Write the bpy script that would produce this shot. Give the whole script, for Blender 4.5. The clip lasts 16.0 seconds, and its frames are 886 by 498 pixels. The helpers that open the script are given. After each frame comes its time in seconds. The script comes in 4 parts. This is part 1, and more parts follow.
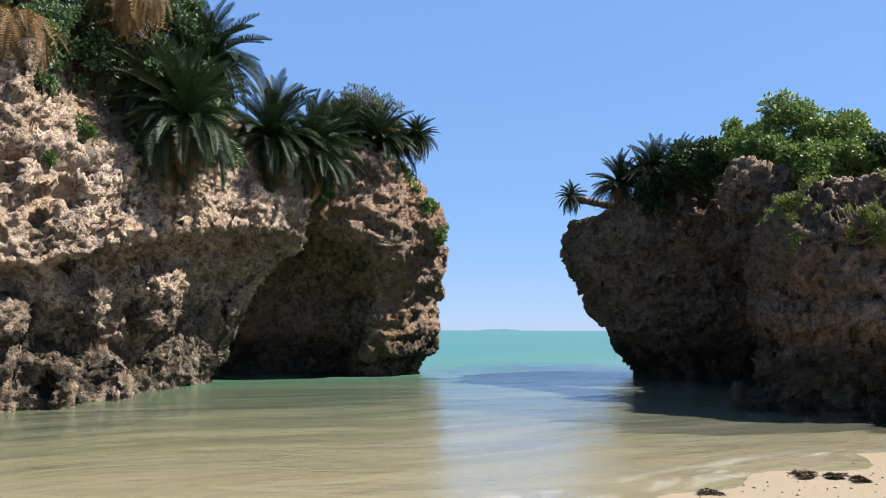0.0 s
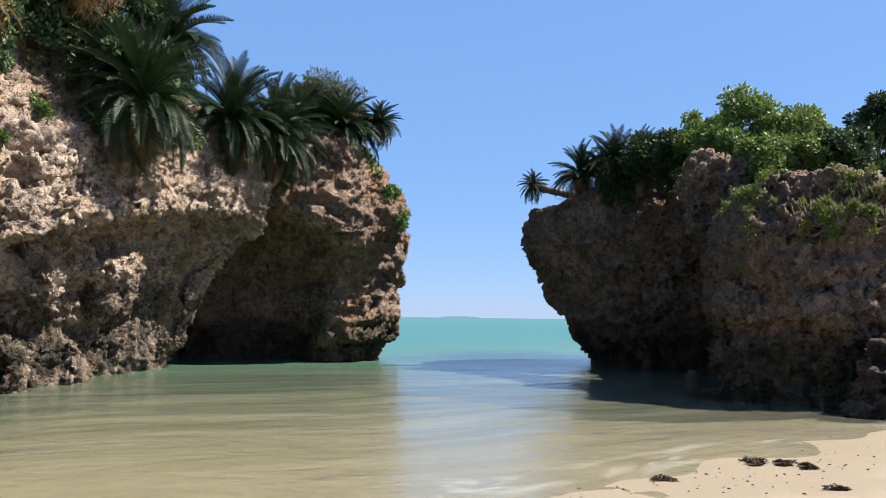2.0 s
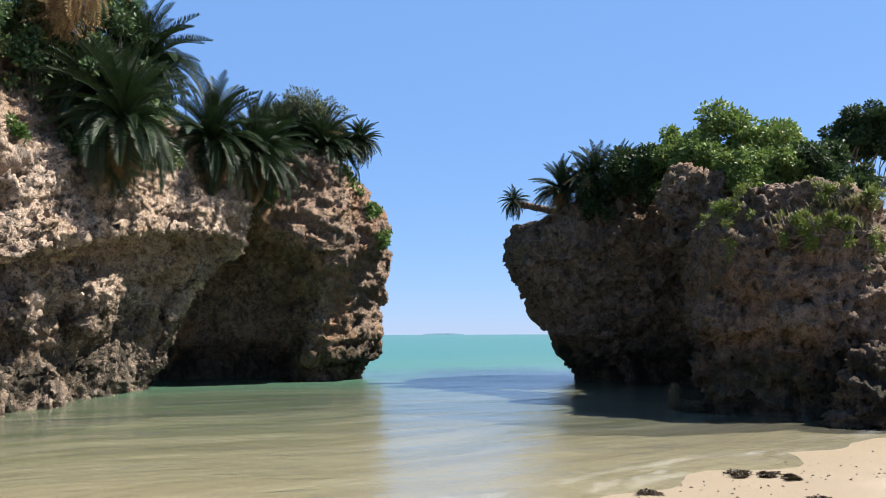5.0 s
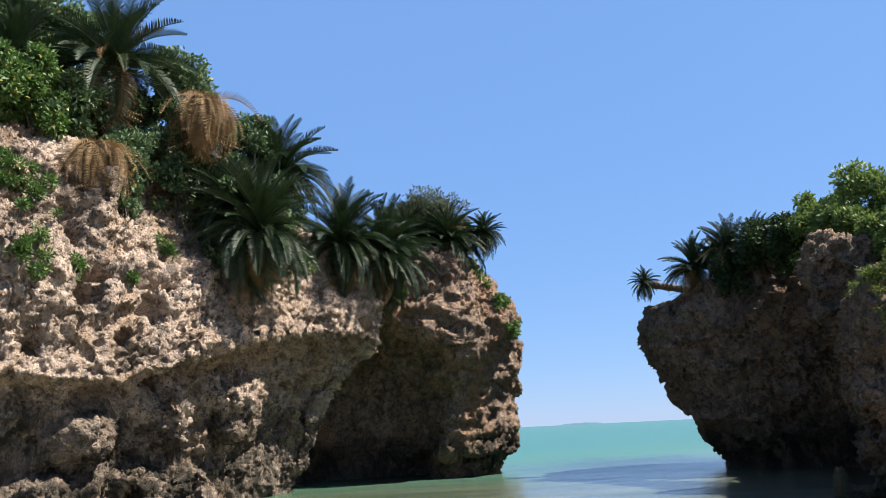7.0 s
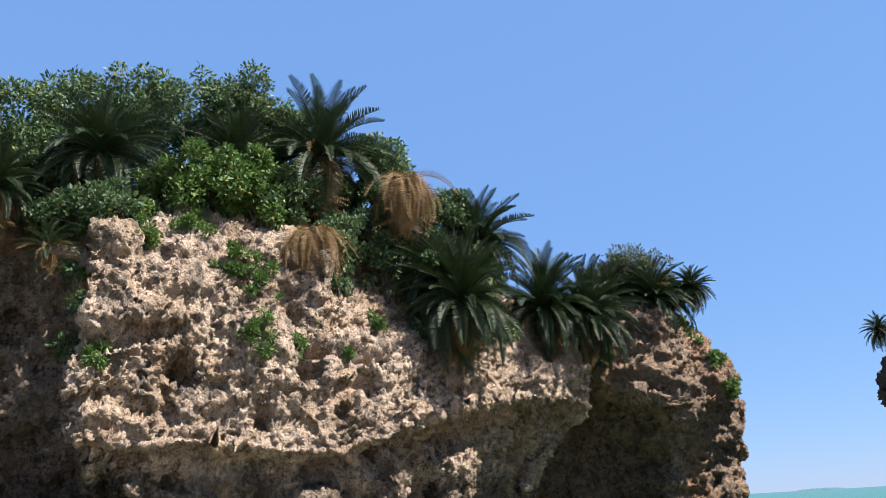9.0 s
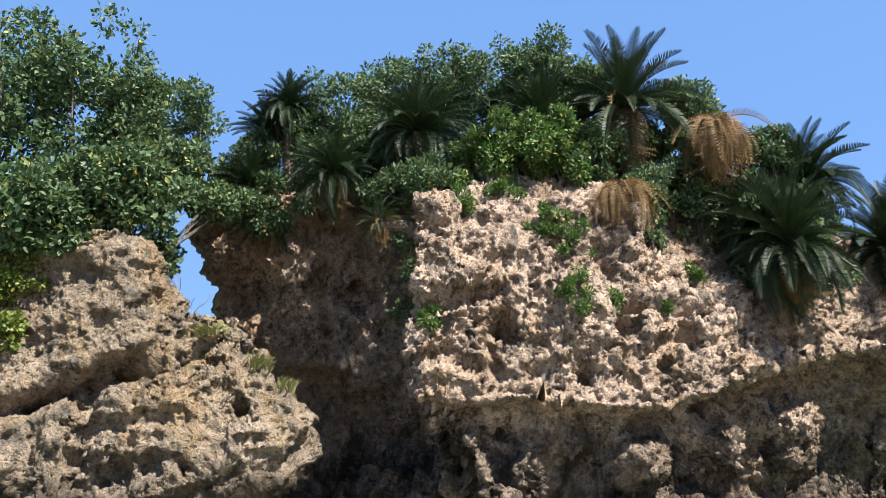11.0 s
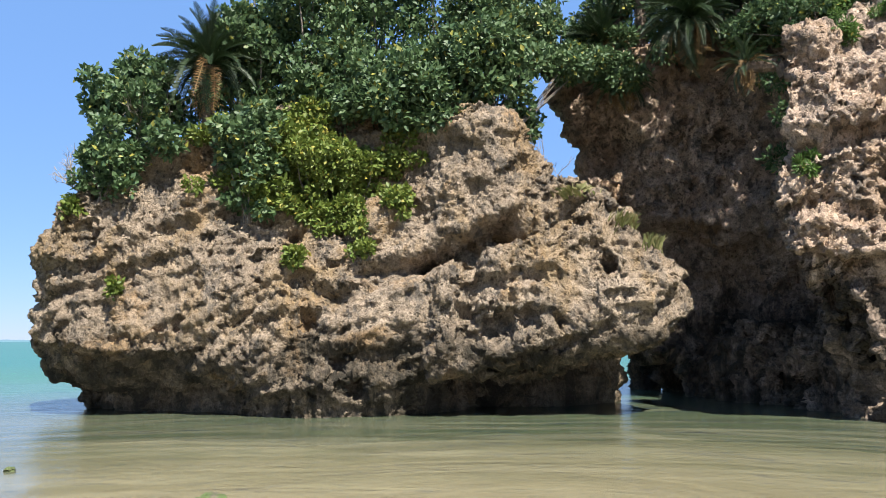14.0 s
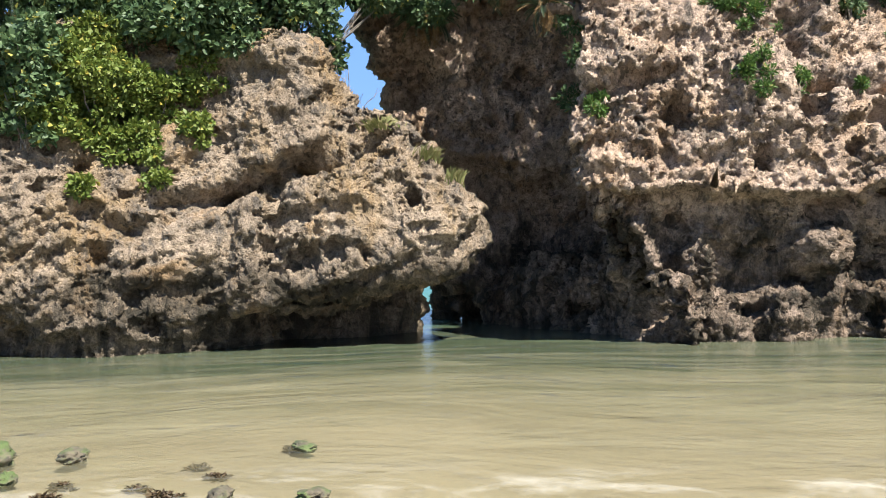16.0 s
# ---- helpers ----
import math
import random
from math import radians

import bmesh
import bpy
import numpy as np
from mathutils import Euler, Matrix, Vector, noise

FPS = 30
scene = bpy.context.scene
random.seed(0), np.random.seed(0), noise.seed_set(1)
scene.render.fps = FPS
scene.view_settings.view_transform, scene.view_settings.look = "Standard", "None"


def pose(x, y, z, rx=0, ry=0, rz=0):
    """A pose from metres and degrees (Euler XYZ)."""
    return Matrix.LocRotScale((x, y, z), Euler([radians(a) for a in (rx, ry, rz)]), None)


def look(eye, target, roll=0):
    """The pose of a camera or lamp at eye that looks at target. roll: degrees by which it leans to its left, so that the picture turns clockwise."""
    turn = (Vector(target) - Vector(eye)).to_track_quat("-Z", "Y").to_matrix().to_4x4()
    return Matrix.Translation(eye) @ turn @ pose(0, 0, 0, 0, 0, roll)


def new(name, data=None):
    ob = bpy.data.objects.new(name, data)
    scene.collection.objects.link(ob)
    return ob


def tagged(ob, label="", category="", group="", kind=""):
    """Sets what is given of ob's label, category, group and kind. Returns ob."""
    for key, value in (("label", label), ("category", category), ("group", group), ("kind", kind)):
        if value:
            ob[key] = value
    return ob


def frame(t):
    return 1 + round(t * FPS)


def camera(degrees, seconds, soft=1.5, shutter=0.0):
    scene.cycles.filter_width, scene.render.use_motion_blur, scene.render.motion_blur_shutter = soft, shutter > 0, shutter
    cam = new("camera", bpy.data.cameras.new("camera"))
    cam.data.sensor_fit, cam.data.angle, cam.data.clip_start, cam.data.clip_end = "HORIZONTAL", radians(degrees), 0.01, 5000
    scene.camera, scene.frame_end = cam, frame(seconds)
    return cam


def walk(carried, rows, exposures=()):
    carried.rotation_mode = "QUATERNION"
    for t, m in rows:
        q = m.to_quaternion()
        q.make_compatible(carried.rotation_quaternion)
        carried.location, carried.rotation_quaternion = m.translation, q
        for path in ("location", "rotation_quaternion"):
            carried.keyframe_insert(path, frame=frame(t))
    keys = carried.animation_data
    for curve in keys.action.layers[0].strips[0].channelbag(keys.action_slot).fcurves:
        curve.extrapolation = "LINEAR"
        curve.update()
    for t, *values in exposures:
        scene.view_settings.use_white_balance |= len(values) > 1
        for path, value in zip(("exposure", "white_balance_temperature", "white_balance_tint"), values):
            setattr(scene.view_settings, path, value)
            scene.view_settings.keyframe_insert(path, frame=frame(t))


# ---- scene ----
# The camera turns on the spot, held at chest height on the beach: seconds, yaw, pitch, roll.
EYE = 1.7
cam = camera(56.0, 16.0, soft=0.5)
EXPOSURES = [(0.0, 1.56), (3.2, 1.53), (5.5, 1.6), (8.0, 1.52), (11.0, 1.7), (14.5, 1.64), (16.0, 1.8)]
ROWS = [
    (0, 0.00, 5.56, -0.12),
    (0.5, 0.03, 5.52, -0.20),
    (1, -0.21, 5.26, -0.33),
    (1.5, -1.08, 4.91, -0.47),
    (2, -2.72, 4.68, -0.70),
    (2.5, -4.25, 4.56, -1.02),
    (3, -5.43, 4.46, -1.04),
    (3.2, -5.83, 4.31, -0.86),
    (5.3, -2.87, 6.74, 0.65),
    (5.5, -1.97, 7.44, 0.89),
    (6, 0.16, 8.80, 1.64),
    (6.5, 2.81, 10.45, 2.23),
    (7, 5.36, 12.29, 2.64),
    (7.5, 7.54, 13.73, 3.38),
    (8, 9.96, 15.00, 3.42),
    (8.2, 11.62, 15.63, 3.27),
    (10.3, 34.03, 17.45, 2.41),
    (10.5, 36.15, 16.87, 2.12),
    (11, 41.21, 15.30, 1.39),
    (11.5, 46.38, 14.00, 0.68),
    (12, 51.28, 13.17, 0.49),
    (12.5, 55.87, 11.96, 0.62),
    (13, 59.80, 10.26, 0.69),
    (13.5, 63.23, 8.11, 0.51),
    (14, 65.93, 6.00, 0.62),
    (14.5, 66.64, 4.41, 0.67),
    (15, 63.90, 2.90, 0.71),
    (15.5, 59.39, 1.73, 0.77),
    (16, 52.61, 1.16, 1.21),
]
walk(cam, [(t, pose(0, 0, EYE, 90 + pitch, roll, yaw)) for t, yaw, pitch, roll in ROWS], EXPOSURES)

# ---- light ----
SUN_AZ, SUN_EL = 90.0, 54.0          # degrees clockwise from +y, and above the horizon
world = bpy.data.worlds.new("sky")
scene.world = world
world.use_nodes = True
wn = world.node_tree.nodes
sky = wn.new("ShaderNodeTexSky")
sky.sky_type = "NISHITA"
sky.sun_disc = False
sky.sun_elevation, sky.sun_rotation = radians(SUN_EL), radians(SUN_AZ)
sky.air_density, sky.dust_density, sky.ozone_density = 1.0, 0.0, 3.0
wn["Background"].inputs["Strength"].default_value = 0.057
clear_blue = wn.new("ShaderNodeMix")
clear_blue.data_type, clear_blue.blend_type = "RGBA", "MIX"
clear_blue.inputs[0].default_value, clear_blue.inputs[7].default_value = 0.72, (1.28, 2.55, 5.15, 1)
world.node_tree.links.new(sky.outputs[0], clear_blue.inputs[6])
tint = wn.new("ShaderNodeMix")
tint.data_type, tint.blend_type = "RGBA", "MULTIPLY"
tint.inputs[0].default_value, tint.inputs[7].default_value = 1.0, (1.0, 1.03, 1.08, 1)
world.node_tree.links.new(clear_blue.outputs[2], tint.inputs[6])
world.node_tree.links.new(tint.outputs[2], wn["Background"].inputs[0])
sun_lamp = bpy.data.lights.new("sun", "SUN")
sun_lamp.energy, sun_lamp.angle, sun_lamp.color = 5.0, radians(0.53), (1.0, 0.95, 0.87)
sun = new("sun", sun_lamp)
a, e = radians(SUN_AZ), radians(SUN_EL)
sun.matrix_world = look((math.sin(a) * math.cos(e) * 90, math.cos(a) * math.cos(e) * 90, math.sin(e) * 90), (0, 0, 0))


# ---- materials ----
class Nodes:
    """Short hand for building node materials."""

    def __init__(self, name):
        self.mat = bpy.data.materials.new(name)
        self.mat.use_nodes = True
        self.tree = self.mat.node_tree
        self.n = self.tree.nodes
        self.bsdf = self.n["Principled BSDF"]
        self.out = self.n["Material Output"]

    def add(self, kind, **inputs):
        node = self.n.new("ShaderNode" + kind)
        for key, value in inputs.items():
            self.put(node, key.replace("_", " "), value)
        return node

    def put(self, node, key, value):
        socket = node.inputs[int(key[1:])] if key[0] == "i" and key[1:].isdigit() else node.inputs[key]
        if isinstance(value, bpy.types.NodeSocket):
            self.tree.links.new(value, socket)
        else:
            socket.default_value = value

    def coords(self):
        return self.add("NewGeometry").outputs["Position"]

    def noise(self, scale, detail=4.0, rough=0.6, at=None, distort=0.0):
        node = self.add("TexNoise", Scale=scale, Detail=detail, Roughness=rough, Distortion=distort)
        self.put(node, "Vector", self.coords() if at is None else at)
        return node.outputs["Fac"]

    def stretch(self, vector, scale):
        node = self.add("Mapping", Vector=vector)
        node.inputs["Scale"].default_value = scale
        return node.outputs[0]

    def ramp(self, fac, *stops):
        node = self.add("ValToRGB", Fac=fac)
        els = node.color_ramp.elements
        while len(els) < len(stops):
            els.new(0.5)
        for el, (p, c) in zip(els, stops):
            el.position = p
            el.color = (c, c, c, 1) if isinstance(c, (int, float)) else (*c, 1)
        return node.outputs[0]

    def mix(self, fac, a, b, mode="MIX"):
        node = self.n.new("ShaderNodeMix")
        node.data_type, node.blend_type = "RGBA", mode
        for i, v in ((0, fac), (6, a), (7, b)):
            if isinstance(v, bpy.types.NodeSocket):
                self.tree.links.new(v, node.inputs[i])
            else:
                node.inputs[i].default_value = (*v, 1) if isinstance(v, tuple) else v
        return node.outputs[2]

    def math(self, op, a, b=0.0):
        node = self.n.new("ShaderNodeMath")
        node.operation = op
        for i, v in ((0, a), (1, b)):
            if isinstance(v, bpy.types.NodeSocket):
                self.tree.links.new(v, node.inputs[i])
            else:
                node.inputs[i].default_value = v
        return node.outputs[0]

    def bump(self, height, strength, distance=0.05):
        return self.add("Bump", Height=height, Strength=strength, Distance=distance).outputs[0]


def rock_material(name, pale, mid, dark, warm, green=0.0, tide_shade=2.5, ochre=0.0):
    m = Nodes(name)
    pos = m.coords()
    # the pattern of pits is pushed about, so that no two are alike
    sway = m.add("TexNoise", Vector=pos, Scale=3.0, Detail=3.0)
    push = m.n.new("ShaderNodeVectorMath")
    push.operation = "MULTIPLY_ADD"
    m.put(push, "i0", sway.outputs["Color"])
    push.inputs[1].default_value = (0.22, 0.22, 0.22)
    m.put(push, "i2", pos)
    warped = push.outputs[0]
    big = m.noise(0.45, 5, 0.6, pos)
    fine = m.noise(5.0, 8, 0.7, pos)
    grain = m.noise(24.0, 6, 0.75, pos)
    zone = m.noise(0.7, 4, 0.6, pos, 0.5)
    c = m.mix(m.ramp(big, (0.35, 0.0), (0.65, 1.0)), mid, pale)
    # pale scars and greyer, older skin side by side
    scar = m.noise(1.7, 7, 0.68, pos, 1.2)
    c = m.mix(m.math("MULTIPLY", m.ramp(scar, (0.42, 1.0), (0.52, 0.0)), 0.55), c, tuple(0.55 * v + 0.03 for v in mid))
    c = m.mix(m.math("MULTIPLY", m.ramp(fine, (0.36, 1.0), (0.54, 0.0)), 0.6), c, dark)
    stain = m.noise(0.8, 6, 0.65, m.stretch(pos, (1.0, 1.0, 0.45)))
    c = m.mix(m.math("MULTIPLY", m.ramp(stain, (0.5, 0.0), (0.66, 1.0)), 0.6), c, warm)
    if ochre:
        rust = m.noise(0.55, 5, 0.7, pos, 0.6)
        c = m.mix(m.math("MULTIPLY", m.ramp(rust, (0.55, 0.0), (0.68, 1.0)), ochre), c, (0.42, 0.23, 0.07))
    lichen = m.noise(2.6, 8, 0.72, m.stretch(pos, (1.0, 1.0, 0.5)))
    c = m.mix(m.math("MULTIPLY", m.ramp(lichen, (0.53, 0.0), (0.61, 1.0)), 0.7), c, (0.085, 0.08, 0.072))
    # tidal weed darkens this band; shade under the overhangs is painted in with it
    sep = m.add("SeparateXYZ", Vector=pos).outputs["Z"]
    wet = m.math("ADD", sep, m.math("MULTIPLY", m.noise(0.5, 6, 0.7, m.stretch(pos, (1.0, 1.0, 0.5))), -tide_shade))
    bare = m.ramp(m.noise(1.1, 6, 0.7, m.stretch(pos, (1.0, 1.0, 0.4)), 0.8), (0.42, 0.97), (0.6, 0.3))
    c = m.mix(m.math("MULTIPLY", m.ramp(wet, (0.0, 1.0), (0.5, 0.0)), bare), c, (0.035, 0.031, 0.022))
    if green:
        moss = m.noise(0.8, 6, 0.7, pos)
        c = m.mix(m.math("MULTIPLY", m.ramp(moss, (0.52, 0.0), (0.62, 1.0)), green), c, (0.10, 0.11, 0.035))
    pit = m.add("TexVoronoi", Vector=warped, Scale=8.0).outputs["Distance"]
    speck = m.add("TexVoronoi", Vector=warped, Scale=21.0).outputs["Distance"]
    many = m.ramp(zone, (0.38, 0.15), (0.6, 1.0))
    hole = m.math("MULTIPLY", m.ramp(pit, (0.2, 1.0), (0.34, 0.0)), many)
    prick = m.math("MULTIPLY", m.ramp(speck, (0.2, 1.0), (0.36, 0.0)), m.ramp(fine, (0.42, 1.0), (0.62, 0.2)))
    # shade inside the pits and pricks is put into the colour, besides the bump
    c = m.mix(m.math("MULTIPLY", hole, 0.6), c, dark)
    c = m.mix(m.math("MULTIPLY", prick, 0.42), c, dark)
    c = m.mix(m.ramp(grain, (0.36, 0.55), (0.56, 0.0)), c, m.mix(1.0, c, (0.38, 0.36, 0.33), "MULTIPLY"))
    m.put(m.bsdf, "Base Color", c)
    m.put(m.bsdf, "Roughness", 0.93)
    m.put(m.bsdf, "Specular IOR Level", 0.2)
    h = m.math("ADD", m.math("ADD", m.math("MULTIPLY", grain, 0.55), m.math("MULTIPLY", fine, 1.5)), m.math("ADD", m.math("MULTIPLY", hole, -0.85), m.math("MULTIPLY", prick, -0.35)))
    m.put(m.bsdf, "Normal", m.bump(h, 1.0, 0.14))
    return m.mat


PALE_ROCK = rock_material("pale pitted limestone", (0.72, 0.55, 0.425), (0.51, 0.38, 0.29), (0.085, 0.064, 0.047), (0.34, 0.21, 0.11), tide_shade=4.3, ochre=0.3)
ISLET_ROCK = rock_material("buff pitted limestone", (0.445, 0.35, 0.255), (0.315, 0.245, 0.176), (0.07, 0.055, 0.04), (0.31, 0.20, 0.08), tide_shade=2.9, ochre=0.5)
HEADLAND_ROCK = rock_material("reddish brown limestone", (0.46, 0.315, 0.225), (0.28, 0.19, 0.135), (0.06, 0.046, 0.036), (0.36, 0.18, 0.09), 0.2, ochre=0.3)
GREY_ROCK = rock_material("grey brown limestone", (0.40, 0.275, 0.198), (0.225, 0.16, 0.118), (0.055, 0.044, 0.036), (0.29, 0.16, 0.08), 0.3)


def leaf_material(name, a, b, dry=None, gloss=0.55, sheer=0.3):
    m = Nodes(name)
    rnd = m.add("NewGeometry").outputs["Random Per Island"]
    c = m.mix(rnd, a, b)
    c = m.mix(m.math("MULTIPLY", m.noise(3.0, 3), 0.5), c, tuple(0.5 * v for v in a))
    if dry:
        c = m.mix(m.ramp(rnd, (0.955, 0.0), (0.97, 1.0)), c, dry)
    m.put(m.bsdf, "Base Color", c)
    m.put(m.bsdf, "Roughness", gloss)
    m.put(m.bsdf, "Specular IOR Level", 0.3)
    thin = m.add("BsdfTranslucent", Color=c)
    both = m.add("MixShader", Fac=sheer, i1=m.bsdf.outputs[0], i2=thin.outputs[0])
    m.put(m.out, "Surface", both.outputs[0])
    return m.mat


BUSH_LEAF = leaf_material("bush leaf green", (0.038, 0.078, 0.03), (0.115, 0.17, 0.07), (0.24, 0.23, 0.05), 0.52)
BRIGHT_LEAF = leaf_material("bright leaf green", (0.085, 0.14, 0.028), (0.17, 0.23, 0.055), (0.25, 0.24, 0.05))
MID_LEAF = leaf_material("fresh leaf green", (0.045, 0.10, 0.018), (0.10, 0.17, 0.035), (0.24, 0.22, 0.05))
YELLOW_LEAF = leaf_material("yellowish vine green", (0.08, 0.125, 0.02), (0.17, 0.2, 0.04), (0.3, 0.26, 0.05))
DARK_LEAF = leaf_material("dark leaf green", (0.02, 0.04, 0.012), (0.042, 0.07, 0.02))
HEATH_LEAF = leaf_material("grey green heath", (0.05, 0.07, 0.028), (0.12, 0.13, 0.06), None, 0.7, 0.2)
FROND = leaf_material("cycad frond green", (0.011, 0.024, 0.008), (0.027, 0.046, 0.014), None, 0.55, 0.1)
DRY_FROND = leaf_material("dry cycad frond", (0.10, 0.056, 0.025), (0.33, 0.205, 0.08), None, 0.7, 0.2)
GRASS_LEAF = leaf_material("dry grass", (0.12, 0.14, 0.04), (0.24, 0.20, 0.09), None, 0.7, 0.2)


def bark_material(name, a, b):
    m = Nodes(name)
    n = m.noise(14.0, 6, 0.7)
    m.put(m.bsdf, "Base Color", m.mix(m.ramp(n, (0.35, 0.0), (0.65, 1.0)), a, b))
    m.put(m.bsdf, "Roughness", 0.9)
    m.put(m.bsdf, "Normal", m.bump(n, 0.8, 0.03))
    return m.mat


TRUNK = bark_material("cycad trunk bark", (0.05, 0.035, 0.025), (0.14, 0.10, 0.07))
PALE_TWIG = bark_material("bleached twig bark", (0.13, 0.11, 0.09), (0.30, 0.265, 0.225))
TWIG = bark_material("grey twig bark", (0.06, 0.05, 0.04), (0.17, 0.145, 0.12))


def sand_material():
    m = Nodes("coral sand")
    pos = m.coords()
    z = m.add("SeparateXYZ", Vector=pos).outputs["Z"]
    big, grain = m.noise(0.5, 5, 0.6, pos), m.noise(60.0, 5, 0.75, pos)
    c = m.mix(m.ramp(big, (0.3, 0.0), (0.7, 1.0)), (0.31, 0.245, 0.172), (0.37, 0.302, 0.222))
    c = m.mix(m.ramp(grain, (0.35, 0.5), (0.6, 0.0)), c, (0.24, 0.176, 0.112))
    damp = m.ramp(m.math("ADD", z, m.math("MULTIPLY", m.math("SUBTRACT", big, 0.5), 0.12)), (0.05, 1.0), (0.19, 0.0))
    c = m.mix(m.math("MULTIPLY", damp, 0.75), c, (0.19, 0.145, 0.088))
    m.put(m.bsdf, "Base Color", c)
    m.put(m.bsdf, "Roughness", m.ramp(damp, (0.0, 0.95), (1.0, 0.45)))
    m.put(m.bsdf, "Normal", m.bump(m.math("ADD", grain, m.noise(4.0, 4)), 0.35, 0.03))
    return m.mat


SAND = sand_material()


def water_material():
    """Clear shallows over sand that turn green and then turquoise as the bed falls away."""
    m = Nodes("clear sea water")
    pos = m.coords()
    out = m.add("Attribute")
    out.attribute_name = "reach"
    side = m.add("Attribute")
    side.attribute_name = "along"
    bay = m.add("CombineXYZ", X=out.outputs["Fac"], Y=side.outputs["Fac"]).outputs[0]
    patchy = m.noise(0.22, 5, 0.6, m.stretch(bay, (1.4, 0.6, 1.0)))
    reach = m.math("ADD", out.outputs["Fac"], m.math("MULTIPLY", m.math("SUBTRACT", patchy, 0.5), 7.0))
    along = m.stretch(bay, (1.0, 0.5, 1.0))
    ripple = m.noise(2.6, 4, 0.6, m.stretch(pos, (1.0, 1.0, 1.0)), 0.6)
    chop = m.noise(2.4, 4, 0.6, m.stretch(bay, (1.0, 0.3, 1.0)), 0.7)
    wave = m.math("ADD", m.noise(0.9, 5, 0.6, along, 0.8), m.math("ADD", m.math("MULTIPLY", ripple, 0.3), m.math("MULTIPLY", chop, 0.22)))
    normal = m.bump(wave, 0.28, 0.16)
    depth = m.ramp(m.math("DIVIDE", reach, 100.0), (0.02, (0.13, 0.12, 0.073)), (0.06, (0.08, 0.089, 0.049)), (0.1, (0.058, 0.077, 0.04)), (0.17, (0.042, 0.074, 0.037)), (0.25, (0.043, 0.128, 0.078)), (0.6, (0.022, 0.117, 0.09)))
    # streaks of stirred-up sand near the beach
    silt = m.noise(0.9, 5, 0.65, m.stretch(bay, (1.3, 0.22, 1.0)), 0.6)
    depth = m.mix(m.math("MULTIPLY", m.ramp(silt, (0.42, 0.0), (0.64, 1.0)), m.ramp(m.math("DIVIDE", reach, 30.0), (0.2, 0.75), (0.8, 0.0))), depth, (0.2, 0.192, 0.125))
    # a dark rippled patch in the channel: the rock's shadow and reflection, painted in
    weed = m.add("Attribute")
    weed.attribute_name = "weed"
    grass = m.ramp(m.math("ADD", weed.outputs["Fac"], m.math("MULTIPLY", m.math("SUBTRACT", chop, 0.5), 3.2)), (0.38, 0.0), (0.62, 0.9))
    depth = m.mix(grass, depth, (0.012, 0.035, 0.055))
    murk = m.ramp(m.math("DIVIDE", reach, 40.0), (0.0, 0.0), (0.05, 0.35), (0.2, 0.7), (0.45, 0.95), (0.8, 1.0))
    clear = m.add("BsdfTransparent", Color=(0.76, 0.86, 0.82, 1))
    body = m.add("BsdfDiffuse", Color=depth)
    under = m.add("MixShader", Fac=murk, i1=clear.outputs[0], i2=body.outputs[0])
    gloss = m.add("BsdfGlossy", Roughness=0.2, Normal=normal)
    rim = m.add("Fresnel", IOR=1.33, Normal=normal)
    wet = m.add("MixShader", Fac=m.math("MULTIPLY", rim.outputs[0], m.ramp(m.math("DIVIDE", reach, 60.0), (0.25, 1.0), (0.6, 0.5))), i1=under.outputs[0], i2=gloss.outputs[0])
    # foam where small waves break on the sand
    edge = m.add("Attribute")
    edge.attribute_name = "foam"
    lace = m.math("MULTIPLY", edge.outputs["Fac"], m.ramp(m.noise(1.6, 6, 0.7, m.stretch(bay, (1.0, 0.4, 1.0)), 0.5), (0.48, 0.0), (0.78, 1.0)))
    froth = m.add("BsdfDiffuse", Color=(0.78, 0.76, 0.70, 1))
    whole = m.add("MixShader", Fac=m.math("MULTIPLY", lace, 0.28), i1=wet.outputs[0], i2=froth.outputs[0])
    m.put(m.out, "Surface", whole.outputs[0])
    return m.mat


WATER = water_material()


def stone_material():
    m = Nodes("mossy stone")
    pos = m.coords()
    up = m.add("SeparateXYZ", Vector=m.add("NewGeometry").outputs["Normal"]).outputs["Z"]
    n = m.noise(16.0, 6, 0.7, pos)
    c = m.mix(m.ramp(n, (0.35, 0.0), (0.65, 1.0)), (0.028, 0.024, 0.016), (0.11, 0.09, 0.056))
    moss = m.math("MULTIPLY", m.ramp(m.noise(5.0, 4, 0.6, pos), (0.42, 0.0), (0.58, 1.0)), m.ramp(up, (0.0, 0.45), (0.7, 0.85)))
    c = m.mix(moss, c, (0.05, 0.08, 0.015))
    m.put(m.bsdf, "Base Color", c)
    m.put(m.bsdf, "Roughness", 0.8)
    m.put(m.bsdf, "Normal", m.bump(n, 0.8, 0.03))
    return m.mat


STONE = stone_material()
WEED_LEAF = leaf_material("washed-up seaweed", (0.035, 0.022, 0.012), (0.09, 0.06, 0.025), None, 0.6, 0.1)


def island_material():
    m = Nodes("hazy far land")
    # the blue of distant haze is put into the base colour
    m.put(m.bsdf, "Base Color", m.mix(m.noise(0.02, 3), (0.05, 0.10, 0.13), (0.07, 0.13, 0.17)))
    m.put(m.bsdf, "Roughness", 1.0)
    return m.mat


FAR_LAND = island_material()


# ---- noise on arrays of points ----
def hashed(i, j, k, salt):
    h = (i.astype(np.int64) * 73856093) ^ (j.astype(np.int64) * 19349663) ^ (k.astype(np.int64) * 83492791) ^ (salt * 2654435761)
    h = (h ^ (h >> 13)) * 1274126177 & 0xFFFFFFFF
    h = (h ^ (h >> 16)) * 2246822519 & 0xFFFFFFFF
    return ((h ^ (h >> 15)) & 0xFFFFFF) / float(0xFFFFFF)


